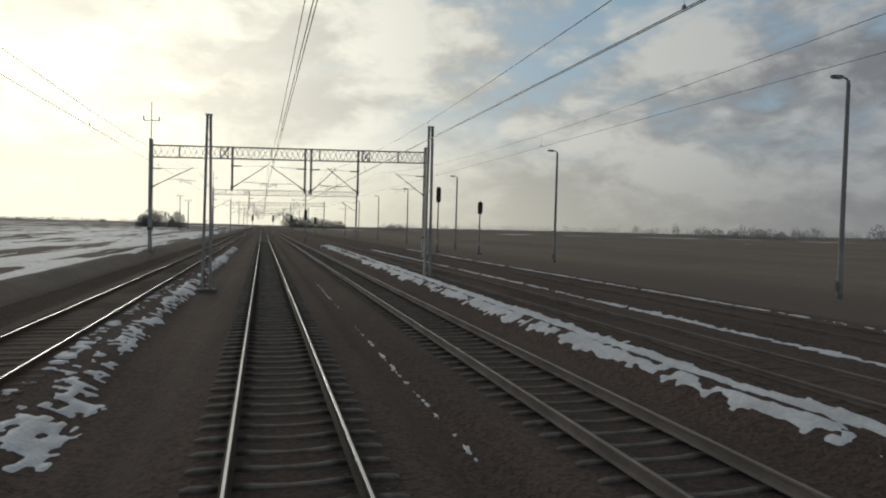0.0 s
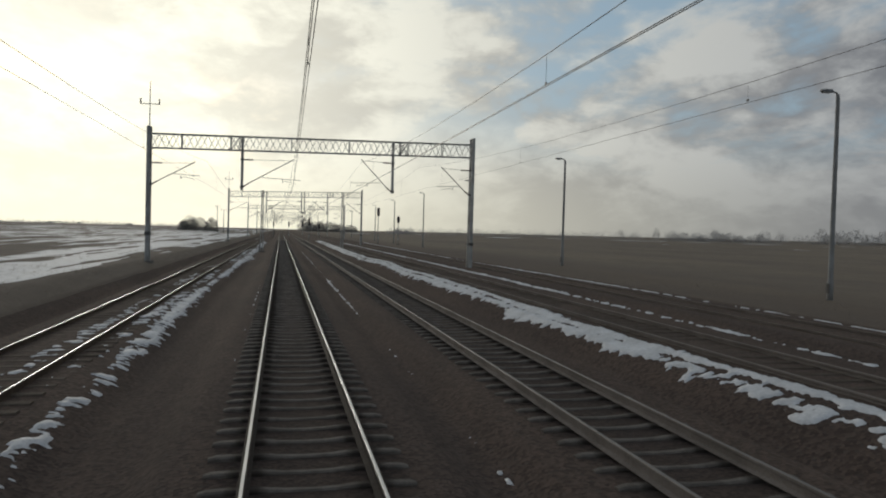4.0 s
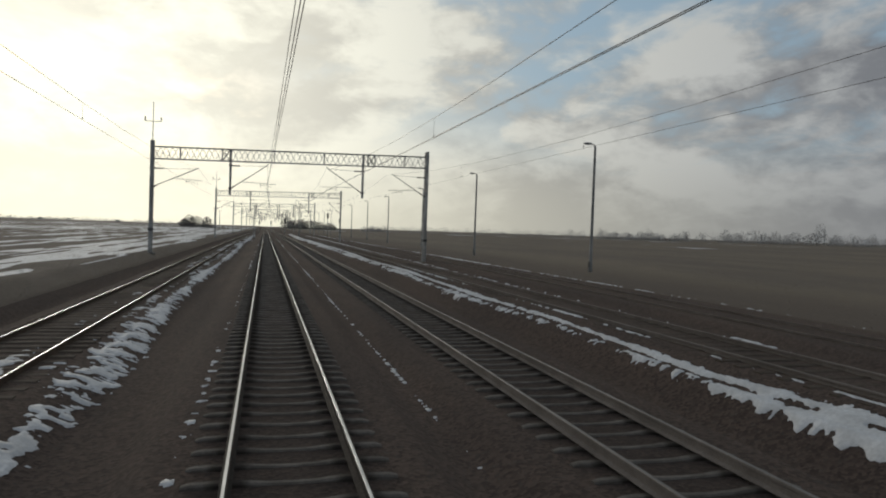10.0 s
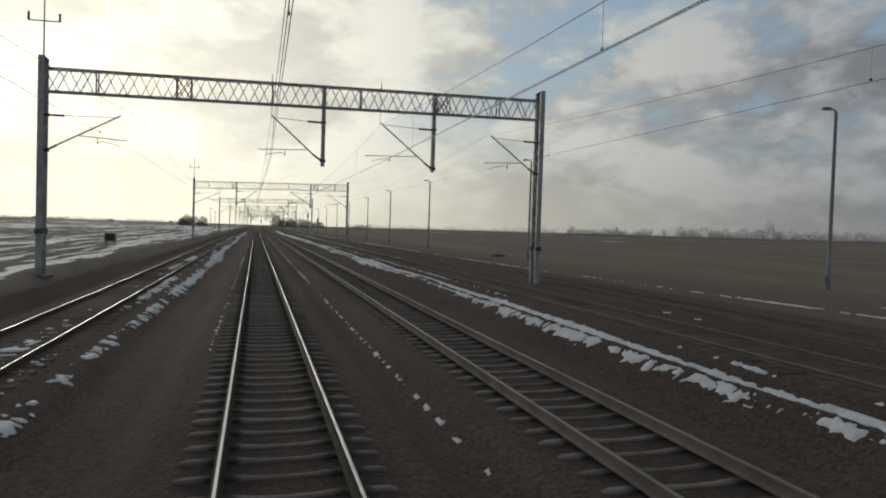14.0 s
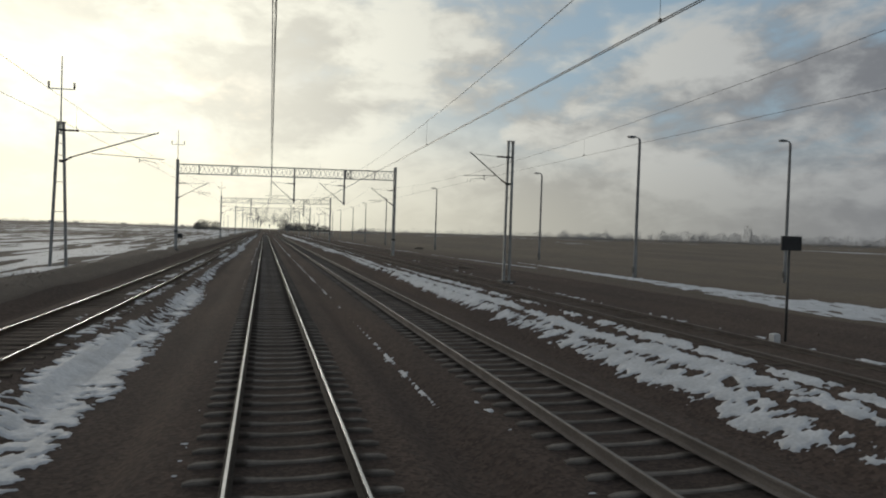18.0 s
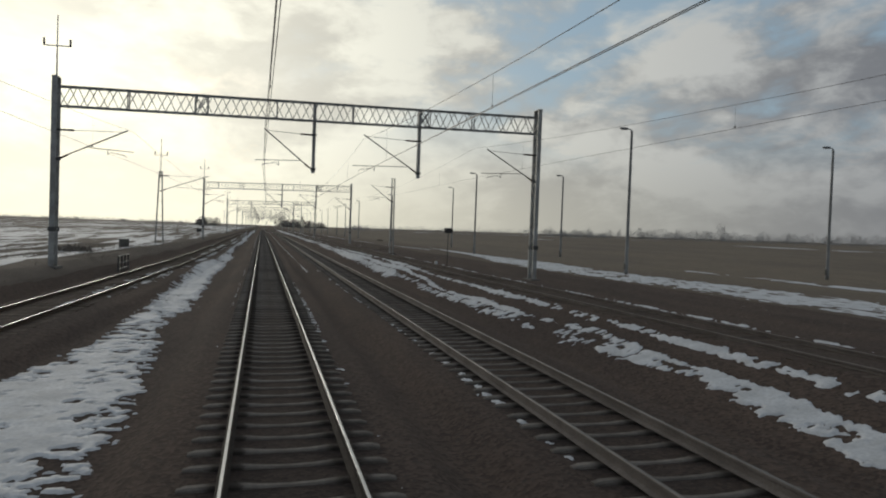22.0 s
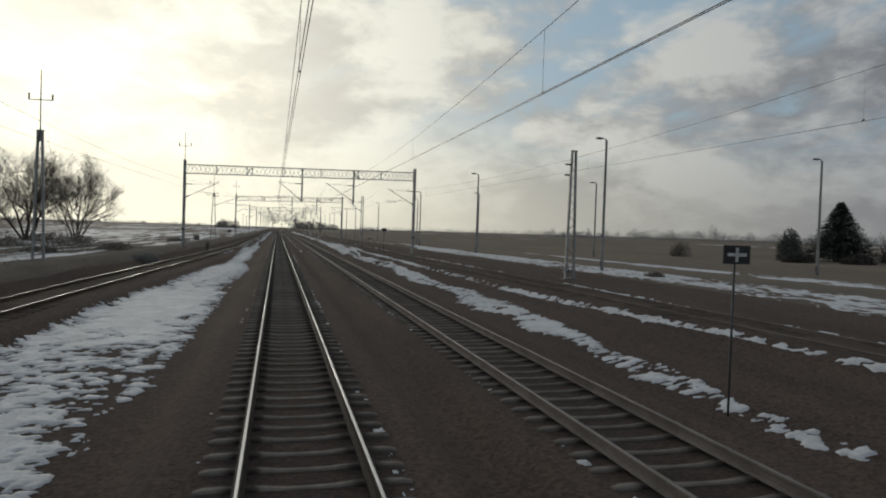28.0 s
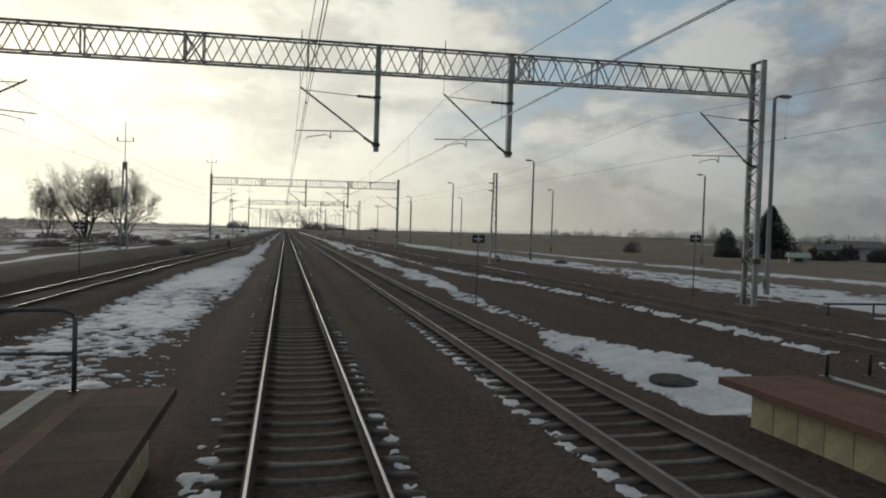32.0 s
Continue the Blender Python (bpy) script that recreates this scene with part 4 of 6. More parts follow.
def build_platform(name, x_edge, x_back, side, slab_w, red, white, edge_mat, label):
    """Island platform: pavers on an earth core, overhanging edge slabs and upright concrete panels under them."""
    t = thing(name, (x_edge, PLAT_END, -0.4), label, "platform", "platforms", "structure")
    y_stop = -320.0
    inner, outer = x_edge + side * 0.3, x_back
    lo, hi = sorted((inner, outer))
    core = MB()
    core.box((lo + 0.02, y_stop, -0.6), (hi - 0.02, PLAT_END - 1.0, PLAT_Z - 0.03))
    part("platform_core", core, JOINT, t)
    end = MB()
    end.box((lo + 0.05, PLAT_END - 1.0, -0.6), (hi - 0.05, PLAT_END - 0.55, PLAT_Z - 0.1))
    part("end_wall", end, WALL_PANEL, t)
    panel = MB()
    a, b = sorted((0.0, side * 0.1))
    panel.box((a, -0.242, -0.6), (b, 0.242, PLAT_Z - 0.125), 0.012)
    me = panel.mesh("wall_panel")
    me.materials.append(WALL_PANEL)
    slab = MB()
    a, b = sorted((0.0, side * slab_w))
    slab.box((a, -0.4985, PLAT_Z - 0.12), (b, 0.4985, PLAT_Z), 0.004)
    sm = slab.mesh("edge_slab")
    sm.materials.append(edge_mat)
    for i in range(40):
        y = PLAT_END - 0.5 - i
        shared("edge_slab", sm, t, Matrix.Translation((x_edge, y, 0)))
        for half in (0.25, -0.25):
            if i or half < 0:
                shared("wall_panel", me, t, Matrix.Translation((x_edge + side * 0.26, y + half, 0)))
    # rows of pavers behind the edge, red and white ones in their own rows
    rest = {"paver": MB(), "guide_paver": MB(), "white_paver": MB()}
    mats = {"paver": PAVER, "guide_paver": PAVER_RED, "white_paver": WHITE_PAVER}
    x, made = x_edge + side * (slab_w + 0.002), 0
    while abs(x - x_back) > 0.3:
        off = abs(x - x_edge)
        kind = "guide_paver" if red and abs(off - red) < 0.06 else "white_paver" if abs(off - white) < 0.06 else "paver"
        w = 0.21 if kind != "paver" else 0.16
        pv = MB()
        a, b = sorted((0.001, side * w - side * 0.001))
        pv.box((a, -0.2485, PLAT_Z - 0.06), (b, 0.2485, PLAT_Z - 0.002), 0.003)
        pm = pv.mesh(kind)
        pm.materials.append(mats[kind])
        for r in range(60):
            y = PLAT_END - 0.25 - r * 0.5
            if r < 14:
                shared(kind, pm, t, Matrix.Translation((x, y, 0)))
            else:
                a, b = sorted((x + side * 0.001, x + side * (w - 0.001)))
                rest[kind].box((a, y - 0.2485, PLAT_Z - 0.06), (b, y + 0.2485, PLAT_Z - 0.002))
        x += side * w
    for kind, mb in rest.items():
        if mb.v:
            tagged(part(kind + "s_further_along", mb, mats[kind], t, kind.replace("_", " ") + "s further along the platform"), kind="stuff")
    return t


WHITE_PAVER = material("white_guide_paver", (0.42, 0.40, 0.36), (0.33, 0.31, 0.28), 2.0, 25.0, 0.85, 0, 0.2)
build_platform("platform", -1.8, -8.0, -1, 0.97, 0.97, 1.5, PAVER, "low platform with brown paving, a red strip and a white line")
build_platform("platform", 6.62, 11.6, 1, 1.6, 0, 1.92, EDGE_SLAB, "low platform with reddish edge slabs over yellowed concrete panels")


def end_railing():
    t = thing("platform_railing", (-3.05, PLAT_END - 0.2, PLAT_Z), "dark steel tube railing closing the platform end", "railing")
    y = PLAT_END - 0.15
    for x in (-3.05, -4.6, -6.2, -7.7):
        mb = MB()
        mb.tube([(x, y, PLAT_Z), (x, y, PLAT_Z + 0.98)], 0.032, 8)
        part("railing_post", mb, DARKSTEEL, t, "", True)
        fl = MB()
        fl.box((x - 0.06, y - 0.06, PLAT_Z - 0.005), (x + 0.06, y + 0.06, PLAT_Z + 0.01))
        part("base_plate", fl, BLACK, t)
    top = MB()
    top.tube([(-3.05, y, PLAT_Z + 0.9), (-3.07, y, PLAT_Z + 1.02), (-3.2, y, PLAT_Z + 1.07), (-7.7, y, PLAT_Z + 1.07)], 0.03, 8)
    part("top_rail", top, DARKSTEEL, t, "", True)
    mid = MB()
    mid.tube([(-3.05, y, PLAT_Z + 0.5), (-7.7, y, PLAT_Z + 0.5)], 0.022, 8)
    part("middle_rail", mid, DARKSTEEL, t, "", True)


end_railing()


def low_post(x, y):
    t = thing("low_post", (x, y, PLAT_Z), "short dark steel post standing at the platform end", "post", "low posts at the platform end")
    mb = MB()
    mb.tube([(x, y, PLAT_Z - 0.02), (x, y, PLAT_Z + 0.36), (x, y, PLAT_Z + 0.38)], [0.032, 0.032, 0.022], 10)
    part("shaft", mb, BLACK, t, "", True)
    c = MB()
    c.box((x - 0.08, y - 0.08, PLAT_Z - 0.006), (x + 0.08, y + 0.08, PLAT_Z + 0.012))
    part("base_plate", c, DARKSTEEL, t)


for x in (8.55, 9.42, 10.3, 11.1):
    low_post(x, PLAT_END - 0.2)


def far_railing():
    t = thing("guard_railing", (18.8, -235.0, 0.2), "low dark steel guard railing beside the snowy path", "railing")
    for x in (19.0, 21.0, 23.0, 25.0):
        mb = MB()
        mb.tube([(x, -235.0, 0.1), (x, -235.0, 0.6)], 0.035, 8)
        part("railing_post", mb, DARKSTEEL, t, "", True)
    mb = MB()
    mb.tube([(18.8, -235.0, 0.62), (25.2, -235.0, 0.62)], 0.04, 8)
    part("top_rail", mb, DARKSTEEL, t, "", True)


far_railing()


def well_cover(x, y, z):
    t = thing("well_cover", (x, y, z), "dark round concrete well cover lying in the snow", "well cover")
    mb = MB()
    rings = []
    for r, h in ((0.66, -0.2), (0.66, -0.02), (0.63, 0.01), (0.5, 0.012)):
        rings.append([(x + r * math.cos(a * math.pi / 14), y + r * math.sin(a * math.pi / 14), z + h) for a in range(28)])
    mb.quadring(rings)
    part("ring", mb, COVER, t)
    lid = MB()
    lid.quadring([[(x + r * math.cos(a * math.pi / 14), y + r * math.sin(a * math.pi / 14), z + h) for a in range(28)] for r, h in ((0.48, 0.0), (0.48, 0.025), (0.45, 0.03))])
    part("lid", lid, COVER, t)


# ---------- snow lying on the ground ----------
BED_Z = bed_height(*np.meshgrid(bx, by))
LAND_Z = earth_height(*np.meshgrid(gx, gy))


def sampled(xs, ys, Z, x, y):
    i = np.clip(np.searchsorted(xs, x) - 1, 0, len(xs) - 2)
    j = np.clip(np.searchsorted(ys, y) - 1, 0, len(ys) - 2)
    u, v = (x - xs[i]) / (xs[i + 1] - xs[i]), (y - ys[j]) / (ys[j + 1] - ys[j])
    return (Z[j, i] * (1 - u) + Z[j, i + 1] * u) * (1 - v) + (Z[j + 1, i] * (1 - u) + Z[j + 1, i + 1] * u) * v


def surface(x, y):
    inside = (x > LEFT(y) - 2.72) & (x < bed_right(y) - 0.1)
    return np.where(inside, sampled(bx, by, BED_Z, np.clip(x, bx[0], bx[-1]), y), sampled(gx, gy, LAND_Z, x, y))


def band(rows):
    """Reads a strip of rows (y, x from, x to, thinning): 1 on its middle line, 0 on its borders, less outside."""
    rows = sorted((tuple(r) + (0.0,))[:4] for r in rows)
    ys = [r[0] for r in rows]

    def read(x, y):
        a, b = np.interp(y, ys, [r[1] for r in rows]), np.interp(y, ys, [r[2] for r in rows])
        half = np.maximum(np.abs(b - a) / 2, 0.05)
        d = np.abs(x - (a + b) / 2)
        return np.where(d < half, 1 - d / half, (half - d) / 0.22), np.interp(y, ys, [r[3] for r in rows]), (x - np.minimum(a, b)) / (2 * half)

    return read


def snow_sheet(name, xs, ys, mask, thick=0.03, rough=0.7, label="patches of old snow lying on the ground"):
    """Snow as a thin uneven sheet that dips under the ground where it has melted."""
    X, Y = np.meshgrid(xs, ys)
    m = mask(X, Y)
    Z = surface(X, Y) + 0.008 + np.clip(m * 0.3, -0.07, thick * 0.65) + np.where(m > 0, (fbm(X * 3.0, Y * 3.0, 21, 3) - 0.5) * 0.035 * rough, 0)
    return height_sheet(name, xs, ys, lambda x, y: Z, SNOW, label, "snow", "stuff", keep=lambda x, y, z: m > -0.12)


def strips(seed, rows, core=-0.9, edge=1.0, freq=1.7, patch=0.75, beat=None, hug=None, crumble=0.85):
    """Ragged patches: crowded on the strip's middle line, broken up towards its borders."""
    f = band(rows)

    def mask(x, y):
        inside, thin, across = f(x, y)
        n = (fbm(x * freq + seed * 7.1, y * freq * 0.8, seed, 5) - 0.5) / 0.125
        pits = (fbm(x * 3.4, y * 4.6, seed + 40, 3) - 0.5) / 0.16
        crumbs = (fbm(x * 5.5, y * 11.0, seed + 60, 2) - 0.5) / 0.2
        big = (fbm(x * 0.22 + seed, y * 0.13, seed + 9, 2) - 0.5) / 0.16
        th = edge + (core - edge) * np.clip(inside / 0.45, 0, 1) + thin - np.clip(inside, -3, 0) * 2.5
        if hug is not None:
            # an unbroken line along the outer border, loose patches inside it
            line = np.exp(-((across - 0.84) / 0.13) ** 4) * np.interp(y, *hug)
            slot = np.exp(-((across - 0.58) / 0.09) ** 2) * np.interp(y, *hug)
            th = th + 0.55 * np.minimum(np.interp(y, *hug), 1) - 2.6 * line + 2.0 * slot
        m = 0.62 * n + patch * big + crumble * (0.9 * pits + 0.85 * crumbs) - th
        if beat is not None:
            m = m + beat * np.cos(2 * math.pi * (y - Y_NEAR) / 0.6)
        return m * 0.3

    return mask


NEAR_Y = np.concatenate([np.arange(-252, -130, 0.065), np.arange(-130, 70, 0.085), np.arange(70, 100, 0.2), np.arange(100, 160, 0.4)])
LEFT_SNOW = [(150, -3.3, -4.1, 0.25), (92, -3.4, -4.05, 0.4), (84, -3.35, -4.05, 0.3), (80, -2.95, -4.05, 0.2), (77, -3.2, -4, 0.5), (67, -3.55, -4, 0.7), (62, -3.6, -3.95, 0.9), (52, -3.6, -3.95, 0.6), (36, -3.75, -4.15, 0.7), (21, -3.45, -4, 0.3), (16, -3.45, -3.9, 0.5),
             (-12, -3.5, -3.85, 0.8), (-25, -3.65, -3.9, 0.8), (-35, -3.6, -4.2, 0.5), (-40, -3.6, -4.05, 0.5), (-50, -3.45, -4.1, 0.55), (-57, -3.05, -4.1, 0.65), (-61, -3.15, -4.1, 0.6), (-63, -3.4, -3.9, 0.3), (-71, -3.35, -3.8, 0.5), (-84, -3.4, -3.85, 0.9), (-97, -3.5, -3.95, 0.7), (-105, -3.65, -4.1, 0.6), (-120, -3.4, -4.1, 0.4),
             (-129, -3.1, -4, -0.1), (-136, -3.1, -4.2, -0.2), (-144, -3.15, -4.55, -0.3), (-150, -3.3, -4.55, -0.4), (-155, -3.2, -4.55, -0.4), (-162, -3.15, -4.55, -0.4), (-170, -3, -4.55, -0.4), (-174, -3.3, -4.55, -0.2), (-178, -2.9, -4.55, -0.4), (-188, -2.5, -5.6, -0.5), (-195, -2.8, -5.9, -0.6), (-203, -2.85, -6.3, -0.6), (-208, -2.75, -6.5, -0.6), (-216, -2.85, -6.8, -0.4),
             (-225, -2.9, -7.0, -0.2), (-230, -3.2, -7.2, 0.1), (-234.3, -3.2, -7.4, 0.35), (-236.6, -3.05, -7.6, -0.5), (-238.2, -2.95, -7.8, -0.3), (-241, -2.6, -8.3, -0.4), (-246, -2.5, -8.4, -0.6), (-262, -2.5, -8.4, -0.6)]
snow_sheet("snow", np.arange(-8.7, -1.9, 0.045), NEAR_Y, strips(1, LEFT_SNOW, crumble=1.1))
RIGHT_SNOW = [(160, 7.2, 8.4, -0.5), (84, 7.05, 7.8, -0.5), (78, 7.0, 7.8, -0.5), (76, 7.05, 8.0, -0.5), (72, 6.9, 7.7, -0.4), (68, 7.1, 7.9, -0.5), (64, 7.15, 8.2, -0.4), (61, 7.4, 8.4, -0.5), (54, 7.3, 7.9, -0.4), (48, 7.2, 8.1, -0.5), (45, 7.15, 8.4, -0.5), (43, 7.35, 8.2, -0.4), (34, 7.5, 8.3, -0.4), (30, 7.5, 8.2, -0.4), (28, 7.15, 8.3, -0.4), (25, 7.4, 8.1, -0.4), (19, 7.55, 8.3, -0.5),
              (15, 7.45, 8.5, -0.5), (0, 7.6, 8.4, -0.3), (-16, 7.75, 8.3, -0.3), (-23, 7.8, 8.4, -0.3), (-27, 7.7, 8.5, -0.4), (-33, 7.85, 8.6, -0.4), (-38, 7.7, 8.5, -0.4), (-48, 7.7, 8.5, -0.4), (-54, 7.9, 8.6, -0.4), (-62, 7.8, 8.4, -0.5), (-66, 7.9, 8.7, -0.5), (-74, 7.9, 8.6, -0.4), (-79, 8.05, 8.6, -0.3), (-85, 8.25, 8.8, -0.1), (-90, 8.1, 8.7, -0.3),
              (-96, 8.0, 8.8, -0.2), (-101, 8.0, 8.8, -0.3), (-108, 7.95, 8.7, -0.3), (-113, 8.05, 8.8, -0.4), (-125, 8.0, 8.9, -0.3), (-136, 7.9, 9.2, -0.3), (-141, 7.85, 9.2, -0.3), (-144, 7.75, 9.1, -0.4), (-150, 7.65, 9.5, -0.6), (-153, 7.6, 9.5, -0.5), (-156, 7.95, 9.1, -0.3), (-159, 8.0, 9.1, -0.2), (-162, 7.75, 8.8, -0.3), (-164, 7.8, 8.6, -0.2), (-168, 7.9, 8.7, -0.3), (-170, 8.1, 9.0, -0.2),
              (-172, 7.9, 8.9, -0.3), (-176, 8.0, 9.1, -0.3), (-179, 7.95, 9.6, 0.1), (-183, 8.4, 9.2, 0.1), (-184, 8.4, 9.2, 1.1), (-185, 8.6, 9.3, -0.1), (-187.3, 8.45, 9.25, -0.1), (-189.3, 8.1, 9.1, -0.1), (-193, 8.1, 9.2, -0.3), (-197, 7.8, 9.1, -0.4), (-200, 8.3, 9.1, 0), (-202, 8.3, 9.0, -0.1), (-205, 8.4, 9.5, 0.1), (-208, 7.75, 9.2, -0.3), (-211, 7.8, 9.4, -0.3), (-214, 8.4, 9.2, 0.1), (-217, 7.75, 9.0, -0.3), (-219, 8.2, 9.0, 0.3),
              (-221, 7.9, 8.7, 0.9), (-224.5, 7.6, 8.9, -0.1), (-227, 7.8, 8.5, 1.2), (-229.3, 7.8, 8.6, 0.3), (-231, 8.1, 8.6, 2), (-234, 7.9, 8.5, 1.5), (-235.5, 7.6, 8.5, 0.2), (-238, 7.2, 8.9, -0.4), (-240, 7.5, 9.5, -0.6), (-246, 7.3, 9.6, -0.6), (-252, 6.9, 9.6, -0.6)]
snow_sheet("snow", np.arange(6.7, 10.4, 0.045), NEAR_Y, strips(5, RIGHT_SNOW, crumble=0.78, hug=((-235, -190, -160, -120, 160), (0, 0.3, 0.7, 1, 1))))
SIDE_SNOW = [(-20, 8.95, 9.05, 1.9), (-80, 9.14, 9.25, 1.6), (-120, 9.09, 9.31, 1.0), (-140, 9.44, 9.77, 0.6), (-150, 9.48, 9.92, 0.6), (-160, 9.41, 9.69, 0.5), (-175, 9.78, 10.22, 0.6), (-195, 10.15, 10.75, 0.8), (-210, 10.6, 11.2, 0.7), (-219, 11.4, 11.9, 0.2), (-228, 11.95, 12.35, -0.1), (-238, 12.0, 12.4, -0.1), (-252, 12.0, 12.4, 0.2)]
snow_sheet("snow", np.arange(8.6, 12.7, 0.06), np.arange(-252, -20, 0.13), strips(9, SIDE_SNOW, freq=2.2), thick=0.035)
EDGE_A = [(160, 12.2, 12.6, 0.2), (90, 12.35, 12.65, 0.0), (50, 12.45, 12.75, 0.3), (30, 12.4, 12.7, 0.9), (10, 12.3, 12.6, 1.6), (-60, 12.3, 12.6, 2.0)]
EDGE_B = [(160, 16.7, 17.1, 0.1), (90, 16.65, 16.95, 0.2), (50, 16.7, 16.95, 0.5), (0, 17.4, 17.7, 0.4), (-28, 17.5, 17.8, 0.6), (-60, 17.8, 18.0, 1.4), (-90, 19.4, 19.8, 0.6), (-110, 21.0, 21.6, 0.6)]
EDGE_C = [(-100, 13.0, 13.3, 2.3), (-130, 13.3, 13.6, 1.9), (-160, 13.6, 13.9, 2.0), (-200, 15.2, 15.7, 2.0), (-240, 16.0, 16.6, 1.7)]
snow_sheet("snow", np.arange(11.9, 13.1, 0.06), np.arange(-60, 150, 0.16), strips(13, EDGE_A, freq=1.3, patch=0.5), thick=0.03)
snow_sheet("snow", np.arange(16.3, 22.0, 0.08), np.arange(-110, 150, 0.22), strips(17, EDGE_B, freq=1.1, patch=0.5), thick=0.03)
snow_sheet("snow", np.arange(12.6, 17.0, 0.08), np.arange(-245, -100, 0.2), strips(19, EDGE_C, freq=1.3), thick=0.03)
MID = [(130, 2.55, 2.65, 2.2), (40, 2.53, 2.63, 1.8), (-60, 2.5, 2.62, 1.1), (-110, 2.6, 2.72, 1.1), (-150, 2.68, 2.78, 1.8)]
snow_sheet("snow", np.arange(2.3, 2.95, 0.03), np.arange(-150, 110, 0.07), strips(23, MID, freq=3.0, patch=0.9), thick=0.015)
FAR_RIGHT = [(-100, 23.8, 24.0, 0.4), (-127, 21.8, 24.3), (-141, 19.8, 25.6), (-152, 19.4, 24.8), (-170, 20.7, 26.8, 0.2), (-190, 21.2, 27.2, 0.4), (-206, 21.7, 28.2, 0.5), (-225, 20.2, 29.7, 0.6), (-240, 20.2, 30.7, 0.6), (-280, 20.2, 30.7, 0.6)]
snow_sheet("snow", np.arange(17.5, 34.5, 0.22), np.arange(-280, -98, 0.5), strips(29, FAR_RIGHT, core=-1.1, edge=0.5, freq=0.9, patch=0.3), thick=0.025)
FAR_STREAK = [(-150, 33, 34), (-180, 33, 36), (-200, 34, 39), (-225, 36, 42), (-260, 38, 44)]
snow_sheet("snow", np.arange(31, 46, 0.4), np.arange(-260, -148, 0.8), strips(31, FAR_STREAK, core=-0.9, freq=0.4), thick=0.025)
# bits lying on and between the sleeper ends
OUT_SLEEPERS = [(y, float(LEFT(y)) + 0.85, float(LEFT(y)) + 1.35, d) for y, d in ((130, 2.5), (100, 2.4), (60, 2.3), (20, 2.1), (-20, 2.0), (-60, 1.9), (-90, 2.1), (-120, 1.5), (-140, 1.3), (-155, 1.8), (-170, 2.4))]
snow_sheet("snow", np.arange(-6.0, -3.6, 0.06), np.arange(-170, 130, 0.11), strips(37, OUT_SLEEPERS, freq=1.2, beat=0.9), thick=0.03)
IN_LEFT = [(y, float(LEFT(y)) - 0.1, float(LEFT(y)) + 0.5, d) for y, d in ((60, 2.6), (0, 2.4), (-60, 2.3), (-110, 2.3), (-140, 2.1), (-155, 2.3), (-175, 2.6))]
snow_sheet("snow", np.arange(-6.8, -4.6, 0.07), np.arange(-175, 60, 0.12), strips(38, IN_LEFT, freq=1.2, beat=0.7), thick=0.025)
END_A = [(-160, 1.15, 1.4, 2.8), (-195, 1.15, 1.4, 2.9), (-225, 1.05, 1.3, 2.3), (-236, 1.0, 1.25, 1.4), (-256, 1.0, 1.25, 1.4)]
END_B = [(70, -1.3, -1.45, 3.2), (20, -1.3, -1.45, 3.2), (-50, -1.3, -1.45, 2.5), (-64, -1.3, -1.5, 2.2), (-80, -1.3, -1.45, 3.0), (-100, -1.3, -1.45, 3.2), (-200, -1.3, -1.45, 3.4), (-246, -1.2, -1.5, 3.4), (-248, -1.05, -1.6, 0.2), (-256, -1.05, -1.7, 0.0)]
END_C = [(-150, 3.3, 3.5, 2.5), (-172, 3.5, 3.7, 2.7), (-179, 3.6, 3.8, 2.2), (-184, 3.65, 3.85, 2.0), (-190, 3.6, 3.8, 2.6), (-230, 3.55, 3.75, 2.3), (-236, 3.55, 3.8, 1.2), (-240.5, 3.5, 3.8, 0.5), (-256, 3.5, 3.8, 0.7)]
for k, (rows, x0, x1, y0, y1) in enumerate(((END_A, 0.9, 1.7, -256, -160), (END_B, -1.8, -1.0, -256, 70), (END_C, 2.9, 4.0, -256, -150))):
    snow_sheet("snow", np.arange(x0, x1, 0.045), np.arange(y0, y1, 0.08), strips(44 + k, rows, freq=4.5, patch=0.5, beat=-1.0), thick=0.012, rough=0.3)


def field_mask(x, y):
    edge = np.clip((LEFT(y) - 4.4 - 1.5 * np.clip((-120 - y) / 30, 0, 1) - x) / 1.6, -1, 0)
    rows = (fbm(x * 0.8, y * 0.035 + x * 0.02, 41, 3) - 0.5) / 0.14
    rows = rows + 0.8 * (fbm(x * 1.7, y * 0.14, 43, 2) - 0.5) / 0.16 + 0.6 * (fbm(x * 0.07, y * 0.016, 47, 2) - 0.5) / 0.16
    first = np.exp(-((x - (LEFT(y) - 7.2)) / 1.3) ** 2) * 1.6 * np.clip((y + 120) / 80, 0, 1)
    return (rows - 0.45 + first + edge * 5 - 1.1 * np.clip((-45 - x) / 120, 0, 1.2)) * 0.25


fx = np.unique(np.concatenate([np.arange(-60, -9, 0.2), np.arange(-130, -60, 0.45), -np.geomspace(130, 420, 110)]))
fy = np.unique(np.concatenate([np.arange(-330, 60, 1.0), np.arange(60, 330, 2.6), np.geomspace(330, 900, 60)]))
snow_sheet("snow", fx, fy, field_mask, thick=0.012, rough=0.2, label="streaks of old snow between the furrows of the field")


def right_field_mask(x, y):
    return (fbm(x * 0.03, y * 0.008, 51, 4) - 0.5) * 2.6 - 0.66 + 0.2 * np.exp(-((x - 170) / 60) ** 2)


snow_sheet("snow", np.geomspace(60, 500, 110), np.arange(-260, 900, 8.0), right_field_mask, thick=0.02, rough=0.3, label="thin far streaks of old snow on the field")
well_cover(8.28, -242.4, float(surface(np.array([8.28]), np.array([-242.4]))[0]) + 0.03)

# ---------- signals, signs and small trackside things ----------


